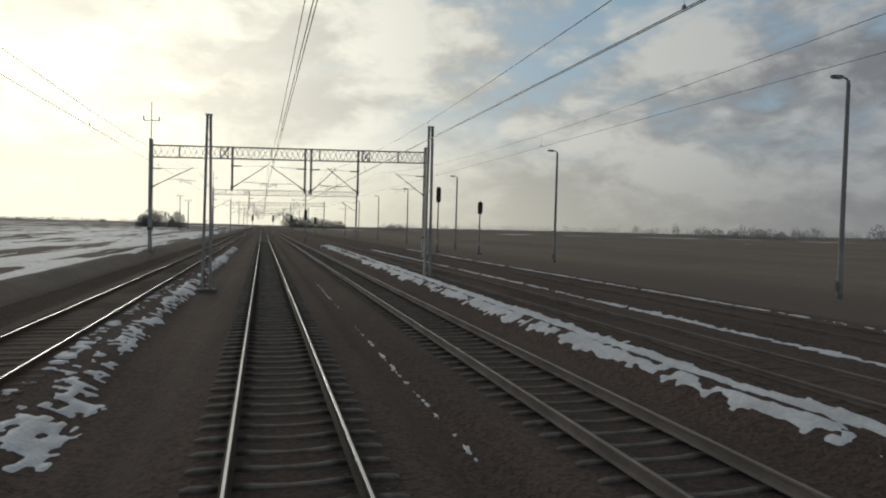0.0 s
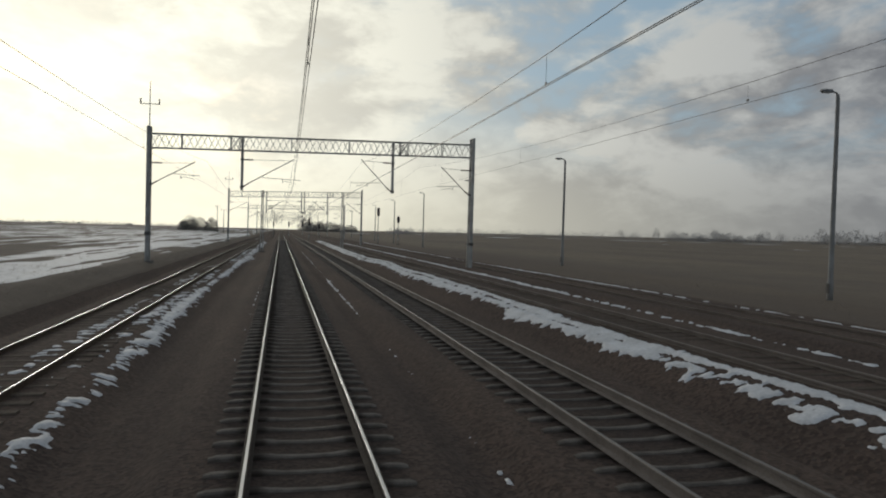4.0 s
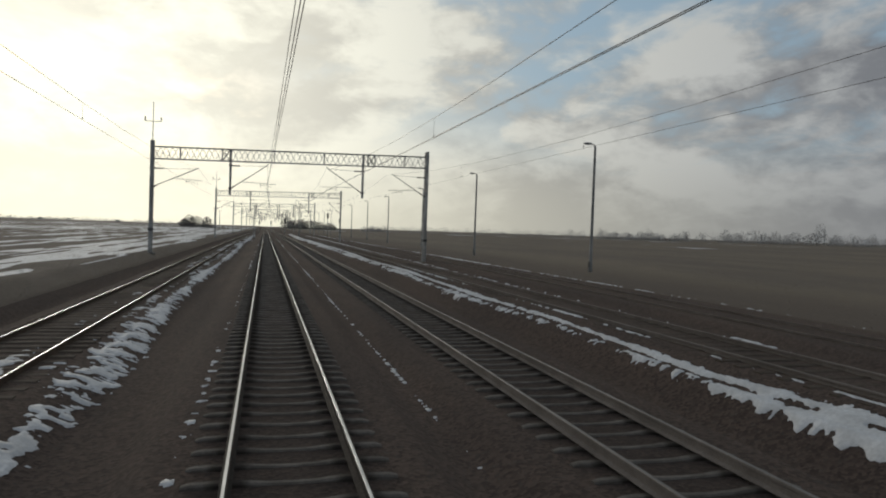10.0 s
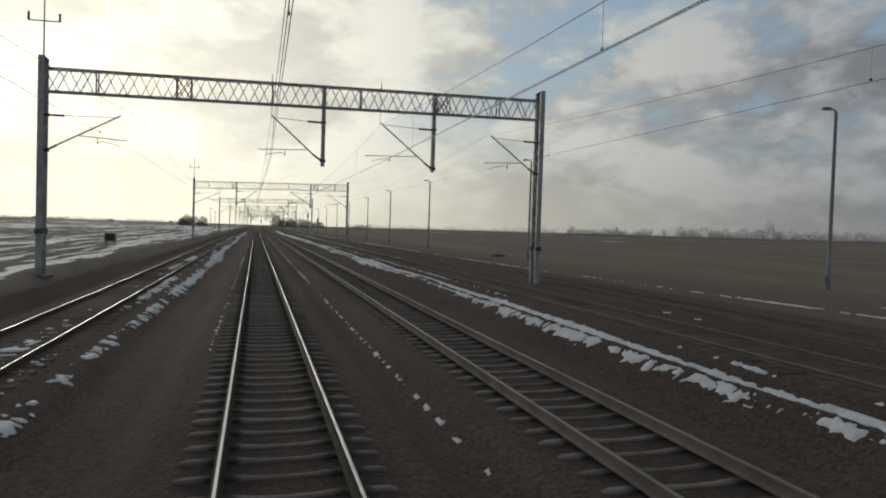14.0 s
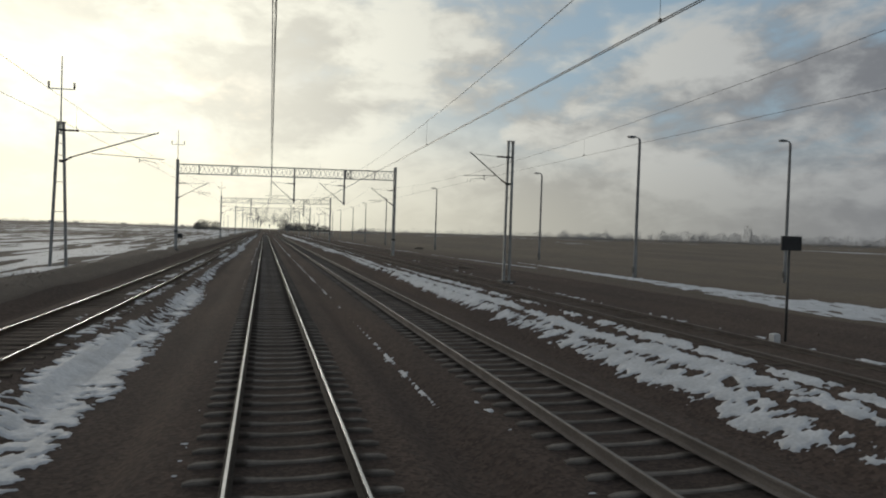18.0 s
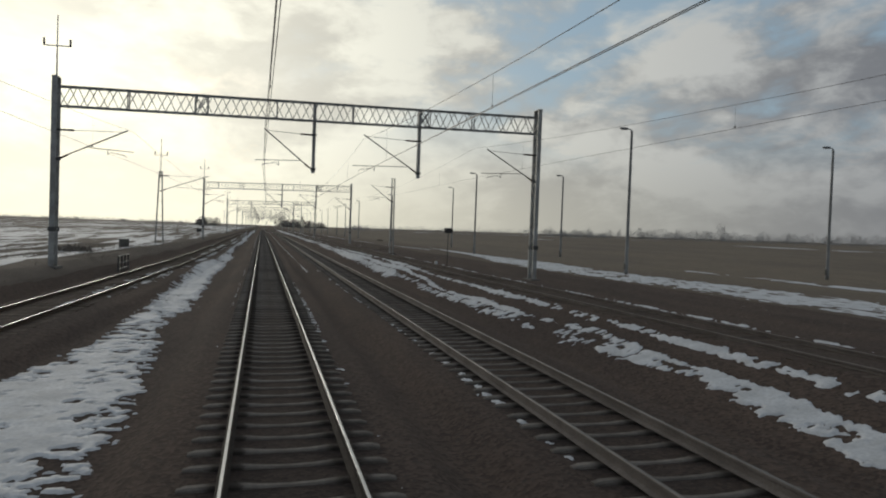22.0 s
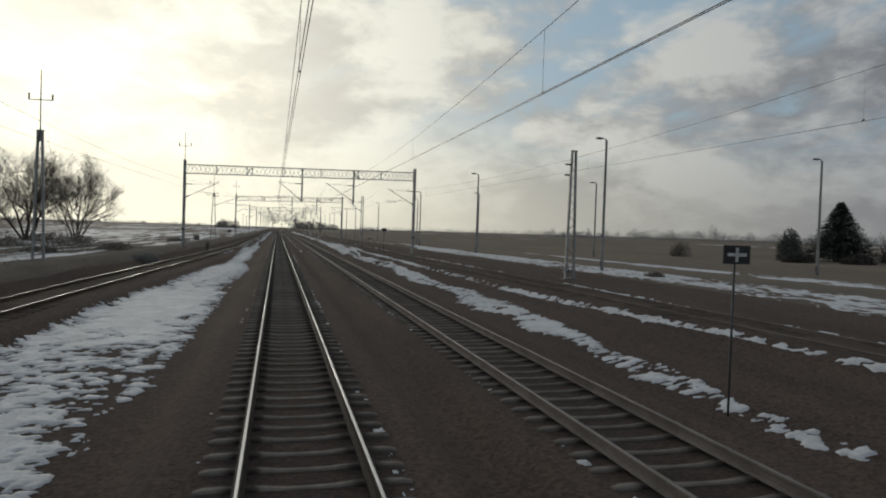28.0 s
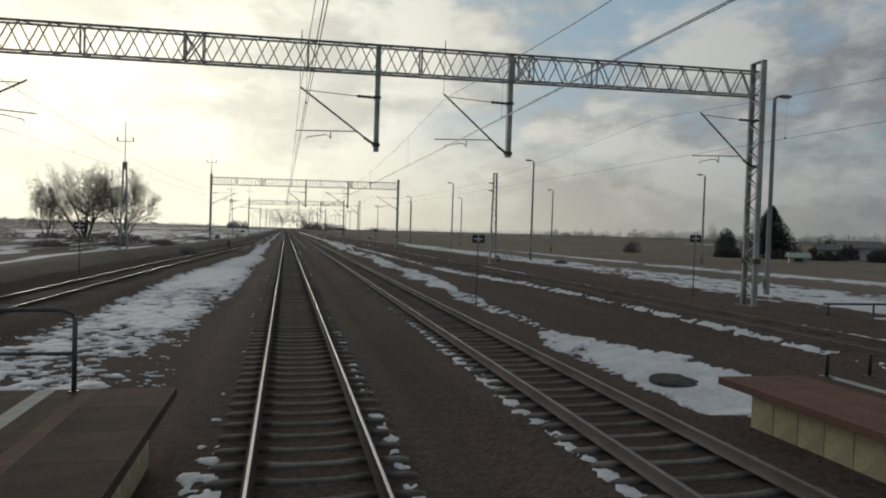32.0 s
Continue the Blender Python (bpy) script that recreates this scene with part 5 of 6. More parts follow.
def ground_at(x, y):
    return float(surface(np.array([float(x)]), np.array([float(y)]))[0])


def build_signal(x, y, top, label, lenses=3):
    z = ground_at(x, y)
    t = thing("railway_signal", (x, y, z), label, "signal", "signals along the tracks")
    mb = MB()
    mb.tube([(x, y, z - 0.1), (x, y, top - 0.2)], [0.09, 0.07], 10)
    part("post", mb, GALV, t, "", True)
    h = 0.42 * lenses
    head = MB()
    n = 16
    outline = [(0.26 * math.cos(a), 0.26 * math.sin(a)) for a in np.linspace(0, math.pi, n)] + [(0.26 * math.cos(a), -h + 0.26 * math.sin(a)) for a in np.linspace(math.pi, 2 * math.pi, n)]
    rings = [[(x + px * k, y + dy, top - 0.3 + pz) for px, pz in outline] for dy, k in ((-0.1, 1.0), (0.02, 1.0), (0.1, 0.8))]
    head.quadring(rings)
    hd = part("signal_head", head, BLACK, t, "black rounded signal head")
    for i in range(lenses):
        c = MB()
        zc = top - 0.3 - i * h / max(lenses - 1, 1)
        c.tube([(x, y - 0.1, zc), (x, y - 0.13, zc)], 0.1, 14)
        part("lens", c, LENS, hd)
        hood = MB()
        pts = [(x + 0.13 * math.cos(a), zc + 0.13 * math.sin(a)) for a in np.linspace(-0.3, math.pi + 0.3, 12)]
        hood.quadring([[(px, y - 0.1, pz) for px, pz in pts], [(px, y - 0.3, pz) for px, pz in pts]], False)
        part("hood", hood, BLACK, hd)
    foot = MB()
    foot.box((x - 0.3, y - 0.3, z - 0.3), (x + 0.3, y + 0.3, z + 0.12), 0.03)
    part("foundation", foot, CONCRETE, t)
    box = MB()
    box.box((x - 0.16, y - 0.26, z + 0.9), (x + 0.16, y - 0.08, z + 1.4), 0.02)
    part("cable_box", box, GALV, t)


build_signal(18.7, 142.4, 7.6, "railway signal with a black rounded head on a slim mast")
build_signal(21.9, 137.0, 5.9, "shorter railway signal with a black head on a slim mast", 2)
for x, y, top in ((2.4, 260.0, 5.4), (7.4, 262.0, 5.6), (-3.0, 258.0, 5.4), (12.0, 236.0, 5.0), (6.9, 190.0, 5.6)):
    build_signal(x, y, top, "far railway signal with a black head on a slim mast")


def cross_sign(x, y, zc):
    z = ground_at(x, y)
    t = thing("track_sign", (x, y, z), "black rectangular track sign with a white cross on a dark post", "sign", "track signs with a white cross")
    mb = MB()
    mb.tube([(x, y, z - 0.1), (x, y, zc + 0.17)], 0.022, 8)
    part("post", mb, DARKSTEEL, t, "", True)
    b = MB()
    b.box((x - 0.28, y - 0.06, zc - 0.17), (x + 0.28, y - 0.035, zc + 0.17), 0.004)
    bd = part("board", b, BLACK, t)
    c = MB()
    c.box((x - 0.2, y - 0.067, zc - 0.03), (x + 0.2, y - 0.062, zc + 0.03))
    c.box((x - 0.03, y - 0.0675, zc - 0.13), (x + 0.03, y - 0.0615, zc + 0.13))
    part("white_cross", c, WHITE, bd, "white painted cross")


cross_sign(7.76, -227.5, 2.55)
cross_sign(18.1, -227.9, 2.87)
cross_sign(-10.8, -217.4, 2.55)


def plain_sign(x, y, zc):
    z = ground_at(x, y)
    t = thing("track_sign", (x, y, z), "small black board on a dark steel post", "sign")
    mb = MB()
    mb.tube([(x, y, z - 0.1), (x, y, zc + 0.15)], 0.035, 8)
    part("post", mb, DARKSTEEL, t, "", True)
    b = MB()
    b.box((x - 0.33, y - 0.09, zc - 0.2), (x + 0.33, y - 0.05, zc + 0.2), 0.01)
    part("board", b, BLACK, t)


plain_sign(13.8, -146.00, 2.85)


def dwarf_signal(x, y):
    z = ground_at(x, y)
    t = thing("dwarf_signal", (x, y, z), "low black shunting signal with a white face on the ground", "signal")
    b = MB()
    b.box((x - 0.2, y - 0.15, z - 0.1), (x + 0.2, y + 0.15, z + 0.14), 0.02)
    part("foot", b, CONCRETE, t)
    h = MB()
    h.box((x - 0.19, y - 0.14, z + 0.14), (x + 0.19, y + 0.14, z + 0.46), 0.03)
    h.tube([(x, y, z + 0.44), (x, y, z + 0.6)], 0.05, 8)
    hd = part("housing", h, BLACK, t)
    for dx in (-0.08, 0.08):
        w = MB()
        w.box((x + dx - 0.04, y - 0.147, z + 0.2), (x + dx + 0.04, y - 0.142, z + 0.4))
        part("white_face", w, WHITE, hd)


dwarf_signal(19.3, -194.2)


def marker_block(x, y):
    z = ground_at(x, y)
    mb = MB()
    mb.box((x - 0.1, y - 0.09, z - 0.15), (x + 0.1, y + 0.09, z + 0.28), 0.03)
    single("marker_stone", mb, WHITE, "small white painted marker stone between the side tracks", "marker stone")


marker_block(12.66, -146.9)


def trackside_cabinet(x, y, w, h, legs, label, mat=None):
    z = ground_at(x, y)
    t = thing("trackside_cabinet", (x, y, z), label, "cabinet", "cabinets beside the track")
    base = z + (0.45 if legs else 0.0)
    b = MB()
    b.box((x - w / 2, y - 0.25, base - (0 if legs else 0.1)), (x + w / 2, y + 0.25, base + h), 0.03)
    part("housing", b, mat or DARKSTEEL, t)
    d = MB()
    d.box((x - w / 2 + 0.05, y - 0.265, base + 0.06), (x + w / 2 - 0.05, y - 0.252, base + h - 0.08))
    part("door", d, mat or BLACK, t)
    if legs:
        for dx in (-1, 1):
            lg = MB()
            lg.bar((x + dx * w * 0.38, y, z - 0.1), (x + dx * w * 0.38, y, base), 0.07, 0.07)
            part("leg", lg, DARKSTEEL, t)


trackside_cabinet(-12.2, -57.8, 0.8, 0.65, True, "dark trackside cabinet on two legs at the field edge")
trackside_cabinet(-11.7, -134.75, 0.72, 0.68, False, "weathered grey box shaped trackside cabinet on the grass bank", CABINET)


def rubble_mound(x, y, w, d, h):
    """Low rounded heap of rubble and earth on the bank."""
    z = ground_at(x, y) - 0.08
    rng = random.Random(12)
    mb = MB()
    rings = []
    for i in range(9):
        u = i / 8
        ring = []
        for k in range(28):
            a = 2 * math.pi * k / 28
            r = math.cos(u * math.pi / 2) ** 0.7 * (1 + 0.13 * math.sin(3 * a + 1.0) + rng.uniform(-0.07, 0.07))
            ring.append((x + w / 2 * r * math.cos(a), y + d / 2 * r * math.sin(a), z + h * math.sin(u * math.pi / 2) * (1 + rng.uniform(-0.06, 0.06))))
        rings.append(ring)
    mb.quadring(rings)
    single("rubble_mound", mb, HEAP, "low mossy heap of rubble and earth on the bank", "rubble heap", smooth=True)


rubble_mound(-10.1, -183.4, 2.0, 2.4, 0.7)


def short_stakes():
    for y in (104.5, 106.0):
        z = ground_at(-3.3, y)
        mb = MB()
        mb.bar((-3.3, y, z - 0.1), (-3.32, y, z + 0.75), 0.06, 0.05)
        single("marker_stake", mb, DARKSTEEL, "short dark stake in the snow beside the track", "stake", "stakes in the snow")


short_stakes()


def utility_pole(x, y, h):
    z = ground_at(x, y)
    t = thing("utility_pole", (x, y, z), "grey utility pole with a short cross arm in the field", "utility pole", "utility poles")
    mb = MB()
    mb.tube([(x, y, z - 0.2), (x, y, z + h)], [0.16, 0.1], 8)
    part("pole", mb, POLE, t, "", True)
    c = MB()
    c.bar((x - 1.0, y, z + h - 0.3), (x + 1.0, y, z + h - 0.3), 0.1, 0.1)
    part("cross_arm", c, DARKSTEEL, t)
    for s in (-0.9, 0.9):
        part("insulator", insulator_mesh((x + s, y, z + h - 0.25), (x + s, y, z + h + 0.1)), INSULATOR, t)


utility_pole(-26.0, 300.0, 11.0)
utility_pole(-23.5, 300.0, 9.5)

# ---------- plants ----------


def bare_tree(name, x, y, height, width, stems, seed, label, depth=4):
    """Leafless tree: a few stems from one base, forking upwards into a round crown of fine twigs."""
    rng = random.Random(seed)
    z = ground_at(x, y)
    t = thing(name, (x, y, z), label, "tree")
    trunk, limbs, twigs = MB(), MB(), MB()

    def grow(p, d, length, r, level):
        n = 6 if level == 0 else 5 if level < 3 else 3
        pts, rad, dirs = [p.copy()], [r], [d.copy()]
        q, dd = p.copy(), d.copy()
        for k in range(n):
            dd = (dd + Vector((rng.gauss(0, 0.1), rng.gauss(0, 0.1), rng.gauss(0.02, 0.06)))).normalized()
            q = q + dd * (length / n)
            pts.append(q.copy())
            dirs.append(dd.copy())
            rad.append(max(r * (1 - 0.7 * (k + 1) / n), 0.008))
        (trunk if level == 0 else limbs if level < 3 else twigs).tube(pts, rad, 7 if level == 0 else 4 if level < 3 else 3, level < 2)
        if level >= depth:
            return
        for k in range(2 if level == 0 else 1, n + 1):
            for _ in range(1 if level != 2 else 2):
                base = dirs[k]
                side = base.cross(Vector((rng.gauss(0, 1), rng.gauss(0, 1), rng.gauss(0, 1)))).normalized()
                nd = (base + side * rng.uniform(0.5, 1.05) + Vector((0, 0, 0.1))).normalized()
                grow(pts[k], nd, length * rng.uniform(0.5, 0.72) * (1.1 - 0.25 * k / n), max(rad[k] * rng.uniform(0.6, 0.85), 0.007), level + 1)

    for s in range(stems):
        a = 2 * math.pi * (s + rng.uniform(-0.3, 0.3)) / stems
        lean = rng.uniform(0.18, 0.55)
        d = Vector((math.cos(a) * lean, math.sin(a) * lean, 1)).normalized()
        grow(Vector((x + math.cos(a) * 0.25, y + math.sin(a) * 0.25, z - 0.15)), d, height * rng.uniform(0.5, 0.62), height * 0.0125, 0)
    zs = sorted(v[2] for v in twigs.v)
    xs = sorted(abs(v[0] - x) for v in twigs.v)
    tall = height / (zs[int(len(zs) * 0.985)] - z)
    broad = width / 2 / xs[int(len(xs) * 0.93)]
    for mb in (trunk, limbs, twigs):
        mb.v = [(x + (a - x) * broad, y + (b - y) * broad, z + (c - z) * tall) for a, b, c in mb.v]
    part("trunk", trunk, BARK, t, "", True)
    part("branch_structure", limbs, BARK, t)
    part("crown", twigs, TWIG, t, "bare crown of fine twigs")
    return t


bare_tree("bare_tree", -26.2, -158.0, 9.2, 9.6, 6, 3, "leafless spreading tree with several grey stems on the bank")
bare_tree("bare_tree", -21.6, -157.0, 8.7, 7.4, 6, 8, "leafless bushy tree with thin upright stems on the bank")
bare_tree("bare_tree", -31.0, -157.0, 6.6, 5.0, 4, 15, "small leafless tree at the edge of the snowy field")


def yard_fence(x, y0, y1):
    z = ground_at(x, (y0 + y1) / 2)
    t = thing("bridge_railing", (x, y0, z), "short dark steel railing with three rungs beside the outer track", "railing")
    n = 4
    for i in range(n):
        y = y0 + (y1 - y0) * i / (n - 1)
        mb = MB()
        mb.bar((x, y, z - 0.15), (x, y, z + 1.0), 0.09, 0.09)
        part("railing_post", mb, DARKSTEEL, t)
    for h in (0.22, 0.58, 0.98):
        mb = MB()
        mb.bar((x, y0 - 0.1, z + h), (x, y1 + 0.1, z + h), 0.08, 0.07)
        part("rung", mb, DARKSTEEL, t)


def scatter_blades(mb, cx, cy, cz, sx, sy, sz, n, size, rng, upright=0.3):
    """Loose crossing slivers that make up the mass of a bush or hedge."""
    for _ in range(n):
        while True:
            u = (rng.uniform(-1, 1), rng.uniform(-1, 1), rng.uniform(0, 1))
            if u[0] ** 2 + u[1] ** 2 + u[2] ** 2 < 1:
                break
        p = Vector((cx + u[0] * sx, cy + u[1] * sy, cz + u[2] * sz))
        d = Vector((rng.gauss(0, 1), rng.gauss(0, 1), abs(rng.gauss(0, 1)) + upright)).normalized() * size * rng.uniform(0.5, 1.3)
        s = d.cross(Vector((rng.gauss(0, 1), rng.gauss(0, 1), rng.gauss(0, 1)))).normalized() * size * rng.uniform(0.08, 0.2)
        b = len(mb.v)
        mb.v += [tuple(p - s), tuple(p + s), tuple(p + d + s * 0.3), tuple(p + d - s * 0.3)]
        mb.f.append((b, b + 1, b + 2, b + 3))


def bush(name, x, y, sx, sy, h, n, size, seed, label, mat=None, group="", z=None):
    rng = random.Random(seed)
    mb = MB()
    z = ground_at(x, y) if z is None else z
    lumps = 1 if h < 1.3 else max(3, int(sx / 1.5))
    for i in range(lumps):
        k = rng.uniform(0.55, 1.0)
        scatter_blades(mb, x + rng.uniform(-0.35, 0.35) * sx, y + rng.uniform(-0.3, 0.3) * sy, z - 0.1, sx * (0.42 if lumps > 1 else 0.75) * k + 0.3, sy * 0.5 * k + 0.2, h * k, n // lumps, size, rng)
    return single(name, mb, mat or BUSH, label, "bush", group)


def spruce(x, y, h, seed):
    rng = random.Random(seed)
    z = ground_at(x, y)
    t = thing("spruce_tree", (x, y, z), "dark green conical spruce tree behind the yard", "tree")
    tr = MB()
    tr.tube([(x, y, z - 0.1), (x, y, z + h * 0.5), (x, y, z + h)], [0.22, 0.12, 0.02], 8)
    part("trunk", tr, BARK, t, "", True)
    mb = MB()
    zz = 0.25
    while zz < h - 0.1:
        k = 1 - zz / h
        reach = h * 0.72 * k ** 0.9 + 0.12
        n = max(7, int(34 * k) + 7)
        for i in range(n):
            a = 2 * math.pi * (i + rng.random()) / n
            r = reach * rng.uniform(0.6, 1.08)
            segs = 6
            for s in range(segs):
                u0 = s / segs
                px, py = x + math.cos(a) * r * u0, y + math.sin(a) * r * u0
                pz = z + zz + 0.18 * r * math.sin(u0 * 2.2) - 0.26 * r * u0 * u0
                for _ in range(5):
                    dirv = Vector((math.cos(a + rng.uniform(-0.9, 0.9)), math.sin(a + rng.uniform(-0.9, 0.9)), rng.uniform(-0.45, 0.25))).normalized() * rng.uniform(0.4, 0.8) * (0.6 + k * 0.6)
                    sd = dirv.cross(Vector((rng.gauss(0, 0.4), rng.gauss(0, 0.4), 1))).normalized() * rng.uniform(0.07, 0.16)
                    b = len(mb.v)
                    p = Vector((px, py, pz))
                    mb.v += [tuple(p - sd), tuple(p + sd), tuple(p + dirv)]
                    mb.f.append((b, b + 1, b + 2))
        zz += 0.34 - 0.12 * (1 - k)
    part("crown", mb, NEEDLES, t, "dense dark green needle crown")


spruce(84.0, -151.0, 9.3, 4)
bush("hedge", 75.0, -151.5, 4.6, 2.4, 5.0, 3600, 0.45, 11, "dark leafless hedge beside the spruce", NEEDLES)
bush("hedge", 71.0, -158.0, 5.0, 1.5, 1.6, 1800, 0.4, 12, "dark brown leafless hedge")
for i, (x, y, sx, h) in enumerate(((78, -161, 5, 1.5), (90, -161, 4, 1.3), (93, -152, 4, 2.4), (82, -166, 6, 1.6), (100, -148, 5, 3.2), (108, -152, 6, 2.6), (118, -148, 8, 3.2), (130, -140, 9, 3.0), (96, -176, 6, 1.4), (116, -172, 9, 1.8), (92, -158, 5, 3.0), (99, -160, 6, 2.6), (107, -163, 7, 3.4), (90, -170, 5, 2.0), (104, -143, 5, 4.6), (122, -160, 8, 4.2))):
    bush("garden_bush", x, y, sx, 2.5, h, 1500, 0.5, 30 + i, "tangled dark leafless garden bush", None, "garden bushes")
for i, (x, y, sx, h) in enumerate(((-14.5, -172, 2.0, 0.6), (-13.0, -181, 1.6, 0.6), (-18.5, -166, 2.6, 0.9), (-24, -160, 3.2, 1.1), (-30, -160, 2.6, 0.9), (-12.6, -146, 1.8, 0.6), (24.5, -197, 0.9, 0.5), (24, -54, 0.9, 0.4), (-27.5, -163, 3.0, 1.5), (-22, -163, 3.0, 1.4), (-17.5, -174, 2.6, 1.0), (-22, -176, 3.0, 1.0), (-16, -188, 2.4, 0.8), (-20, -192, 2.8, 0.9), (-33, -165, 3.0, 1.2))):
    bush("scrub", x, y, sx, 1.6, h, 520, 0.26, 60 + i, "low tangle of bare brown scrub", TWIG, "scrub beside the line")
bush("field_bush", 59.3, -146.2, 2.6, 1.8, 2.5, 1500, 0.3, 95, "rounded leafless brown bush standing alone in the field", TWIG)


def dry_grass():
    rng = np.random.RandomState(7)
    verts, faces = [], []
    for x0, x1, y0, y1, n in ((-15.0, -8.2, -240, 60, 15000), (-21.0, -9.6, -215, -128, 15000), (15.5, 24.0, -240, 60, 2500), (-12.5, -8.4, 60, 150, 3000), (26, 44, -230, -20, 1500)):
        x = rng.uniform(x0, x1, n)
        y = rng.uniform(y0, y1, n)
        good = (x < LEFT(y) - 2.9) | (x > THIRD(y) + 3.2)
        d = fbm(x * 0.3, y * 0.12, 71, 3) + rng.uniform(-0.18, 0.18, n)
        good &= d > 0.46
        x, y = x[good], y[good]
        z = surface(x, y)
        for px, py, pz in zip(x, y, z):
            for k in range(3):
                a, h = rng.uniform(0, 6.28), rng.uniform(0.03, 0.1)
                w = rng.uniform(0.008, 0.02)
                lx, ly = rng.normal(0, 0.1), rng.normal(0, 0.1)
                b = len(verts)
                verts += [(px - w * math.cos(a), py - w * math.sin(a), pz - 0.03), (px + w * math.cos(a), py + w * math.sin(a), pz - 0.03), (px + lx, py + ly, pz + h)]
                faces.append((b, b + 1, b + 2))
    me = bpy.data.meshes.new("dry_grass")
    me.from_pydata(verts, [], faces)
    me.materials.append(DRYGRASS)
    tagged(new("dry_grass", me), "pale dry grass on the banks beside the line", "grass", "", "stuff")


dry_grass()

# ---------- far things ----------
# Pale render; on the far farm buildings the paleness also stands for haze.
HOUSE_FAR = material("pale_hazed_wall", (0.5, 0.49, 0.47), (0.42, 0.41, 0.39), 0.6, 9.0, 0.9, 0, 0.0)


def far_tree(name, h, seed):
    """A leafless roadside tree seen from far off: trunk and a loose crown of twigs."""
    rng = random.Random(seed)
    t = thing(name, (0, 0, 0), "far leafless roadside tree with a rounded crown", "tree", "trees along the far road")
    tr = MB()
    tr.tube([(0, 0, -0.5), (0, 0, h * 0.45), (0.1, 0, h * 0.75)], [0.28, 0.2, 0.08], 6)
    part("trunk", tr, HAZED_TREE, t)
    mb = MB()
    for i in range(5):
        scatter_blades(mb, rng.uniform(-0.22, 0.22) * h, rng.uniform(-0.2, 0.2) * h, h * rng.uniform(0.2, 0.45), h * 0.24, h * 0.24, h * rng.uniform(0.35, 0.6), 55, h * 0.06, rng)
    part("crown", mb, HAZED_TREE, t)
    return t


models = [far_tree("roadside_tree", h, 100 + i) for i, h in enumerate((11.5, 9.0, 13.0))]
rng_far = random.Random(5)
for i in range(46):
    x = 330 + i * 8.6 + rng_far.uniform(-6, 6)
    y = 620 - i * 15.5 + rng_far.uniform(-10, 10)
    z = float(sampled(gx, gy, LAND_Z, np.array([x]), np.array([y]))[0])
    k = rng_far.uniform(0.6, 1.25) * (0.9 if i < 12 else 1.25 if i < 22 else 1.6)
    m = Matrix.Translation((x, y, z)) @ pose(0, 0, 0, 0, 0, rng_far.uniform(0, 360)) @ Matrix.Scale(k, 4)
    if i < 3:
        models[i].matrix_basis = m
    else:
        copy_thing(models[i % 3], m)


def far_hedgerow(name, pts, h, width, n, size, seed, label, mat=HAZED_TREE):
    rng = random.Random(seed)
    mb = MB()
    for (xa, ya), (xb, yb) in zip(pts, pts[1:]):
        m = max(2, int(math.hypot(xb - xa, yb - ya) / (width * 0.9)))
        for i in range(m):
            u = (i + rng.random()) / m
            x, y = xa + (xb - xa) * u, ya + (yb - ya) * u
            z = float(sampled(gx, gy, LAND_Z, np.array([x]), np.array([y]))[0])
            k = rng.uniform(0.55, 1.0)
            scatter_blades(mb, x, y, z - 0.3, width * rng.uniform(0.7, 1.3), width * 0.6, h * k, n, size, rng, 0.6)
    return single(name, mb, mat, label, "woodland", "", "stuff")


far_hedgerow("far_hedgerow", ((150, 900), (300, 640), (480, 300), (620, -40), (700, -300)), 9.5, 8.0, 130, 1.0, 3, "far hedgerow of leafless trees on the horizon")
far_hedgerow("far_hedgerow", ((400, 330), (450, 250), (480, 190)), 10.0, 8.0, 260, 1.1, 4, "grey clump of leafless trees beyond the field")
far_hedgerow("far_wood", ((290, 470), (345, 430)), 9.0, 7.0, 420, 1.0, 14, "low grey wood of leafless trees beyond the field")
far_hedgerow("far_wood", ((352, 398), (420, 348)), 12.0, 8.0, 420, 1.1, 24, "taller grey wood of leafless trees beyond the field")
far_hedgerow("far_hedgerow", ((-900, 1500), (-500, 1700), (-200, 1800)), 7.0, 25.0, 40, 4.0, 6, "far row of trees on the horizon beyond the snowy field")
far_hedgerow("far_wood", ((28, 900), (48, 930), (75, 930), (95, 950)), 18.0, 13.0, 1100, 1.7, 8, "dark wood beside the far end of the line", HAZED_BUSH)
far_hedgerow("far_wood", ((110, 700), (125, 720), (140, 735)), 8.0, 6.0, 90, 1.8, 18, "thin group of far trees beside the line")
far_hedgerow("far_thicket", ((-51, 381), (-44, 381), (-36, 384)), 8.0, 4.5, 1500, 0.7, 9, "dark rounded thicket at the field edge", HAZED_BUSH)


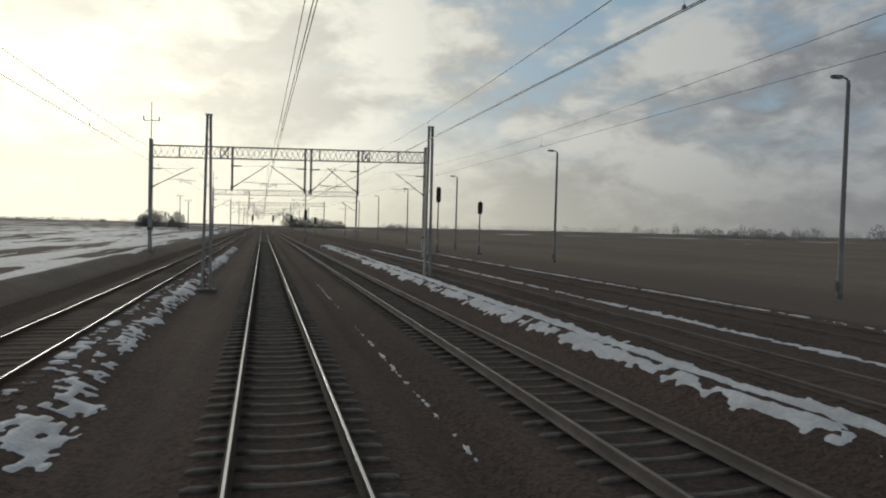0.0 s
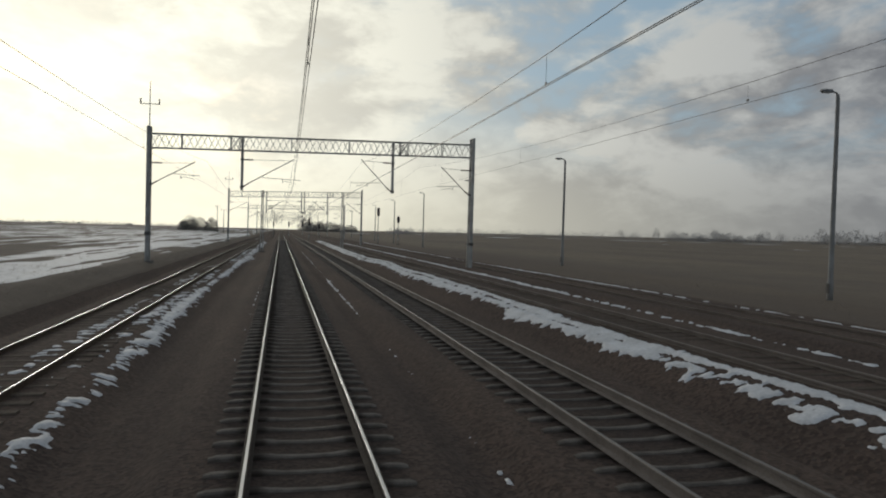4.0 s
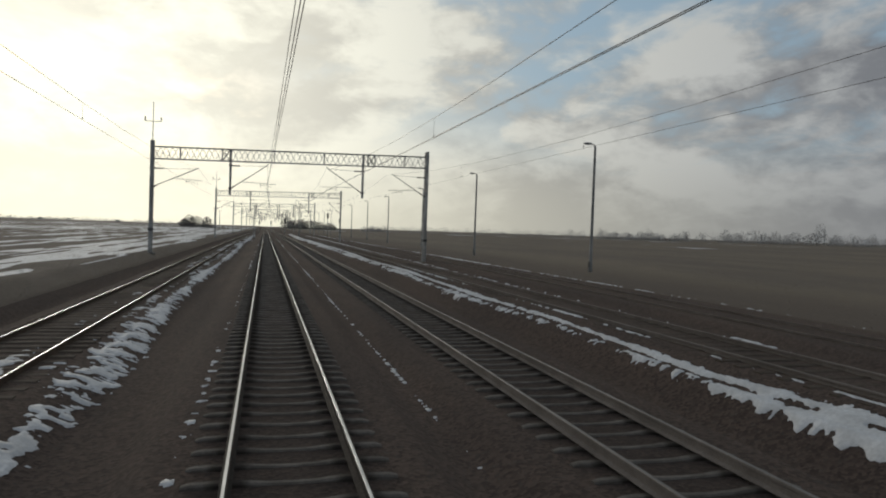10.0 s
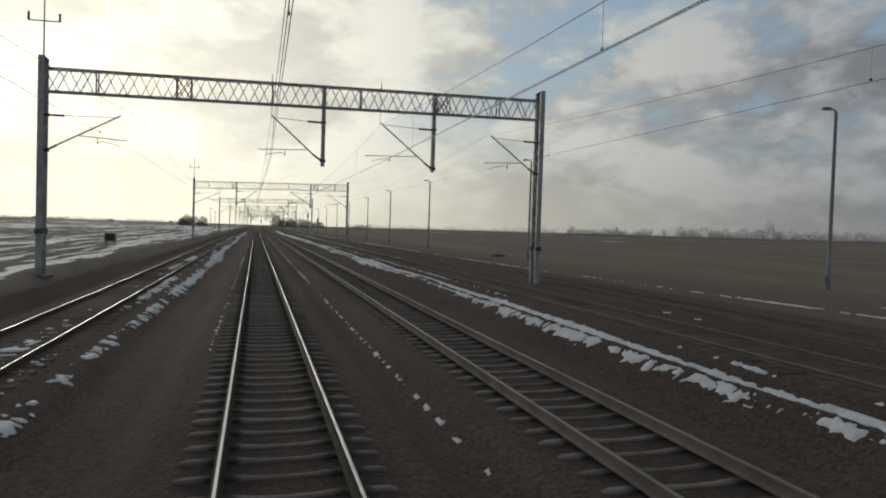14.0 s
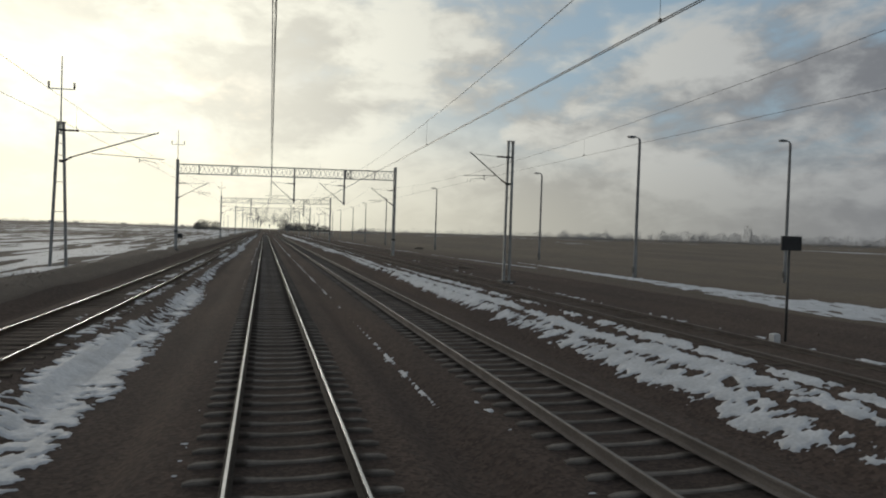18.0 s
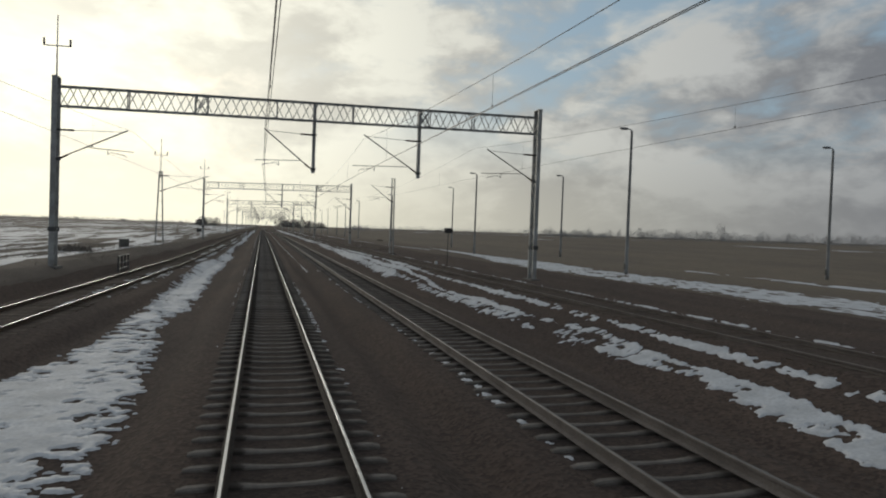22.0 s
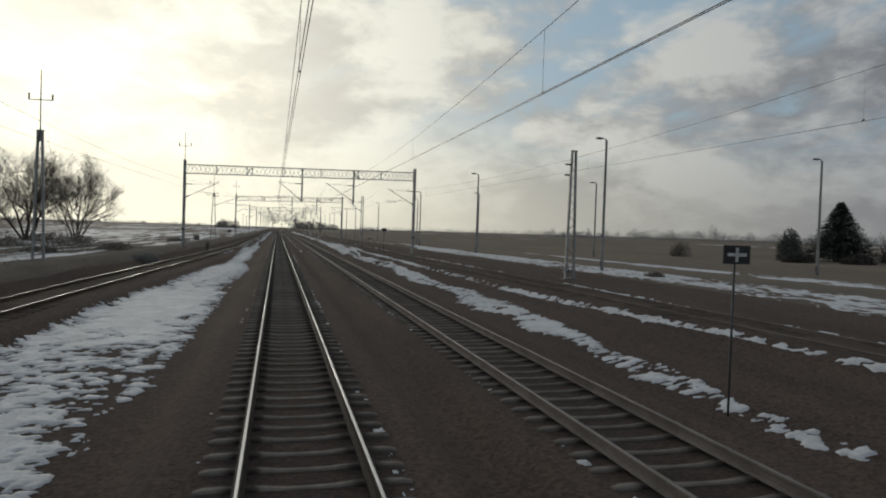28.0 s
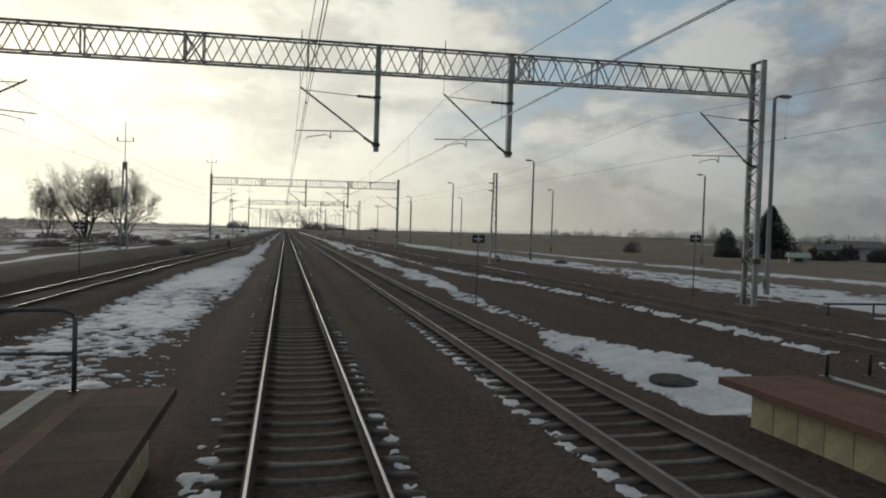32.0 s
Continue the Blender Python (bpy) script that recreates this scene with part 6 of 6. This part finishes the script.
def house(x, y, w, d, h, roof_h, turn, wall, roof, label):
    z = float(sampled(gx, gy, LAND_Z, np.array([float(x)]), np.array([float(y)]))[0])
    t = thing("house", (x, y, z), label, "house", "houses beyond the line")
    m = pose(x, y, z, 0, 0, turn)

    def put(mb):
        mb.v = [tuple(m @ Vector(p)) for p in mb.v]
        return mb

    b = MB()
    b.box((-w / 2, -d / 2, -0.5), (w / 2, d / 2, h))
    b.quadring([[(-w / 2, -d / 2, h), (-w / 2, d / 2, h), (-w / 2, 0, h + roof_h)], [(w / 2, -d / 2, h), (w / 2, d / 2, h), (w / 2, 0, h + roof_h)]])
    part("wall", put(b), wall, t)
    for s in (-1, 1):
        r = MB()
        o = 0.35
        lo_y, lo_z = s * (d / 2 + o), h - o * roof_h / (d / 2)
        r.quadring([[(-w / 2 - o, lo_y, lo_z), (-w / 2 - o, 0, h + roof_h + 0.02), (-w / 2 - o, 0, h + roof_h + 0.18), (-w / 2 - o, lo_y, lo_z + 0.16)],
                    [(w / 2 + o, lo_y, lo_z), (w / 2 + o, 0, h + roof_h + 0.02), (w / 2 + o, 0, h + roof_h + 0.18), (w / 2 + o, lo_y, lo_z + 0.16)]])
        part("roof_slope", put(r), roof, t)
    n = max(1, int(w / 3))
    for i in range(n):
        wx = -w / 2 + (i + 0.5) * w / n
        g = MB()
        g.box((wx - 0.5, -d / 2 - 0.03, h * 0.35), (wx + 0.5, -d / 2 + 0.02, h * 0.8))
        part("window", put(g), GLASS, t)
        sill = MB()
        sill.box((wx - 0.6, -d / 2 - 0.12, h * 0.35 - 0.08), (wx + 0.6, -d / 2 - 0.01, h * 0.35 - 0.01))
        part("window_sill", put(sill), CONCRETE, t)


house(66.2, -178.6, 2.2, 1.8, 0.8, 0.4, -35, HOUSE_FAR, ROOF_GREEN, "small low shed with a pale green sheet roof")
house(85.0, -163.2, 2.8, 2.4, 1.8, 0.7, -40, HOUSE_FAR, ROOF_FAR, "small pale rendered outbuilding behind garden bushes")
house(112.0, -142.0, 8.0, 6.0, 2.2, 1.2, -20, HOUSE_FAR, ROOF_FAR, "low rendered house with a grey roof behind bushes")
for i, (x, y, w, h) in enumerate(((-560, 1880, 9, 2.5), (-500, 1900, 8, 2.5), (-720, 1860, 12, 2.5), (-400, 2000, 11, 2.5), (-250, 2100, 9, 2.5))):
    house(x, y, w, 7, h, 2, 10 * i, HOUSE_FAR, ROOF_FAR, "far farm building on the horizon beyond the field")
yard_fence(-8.45, -154.4, -151.4)
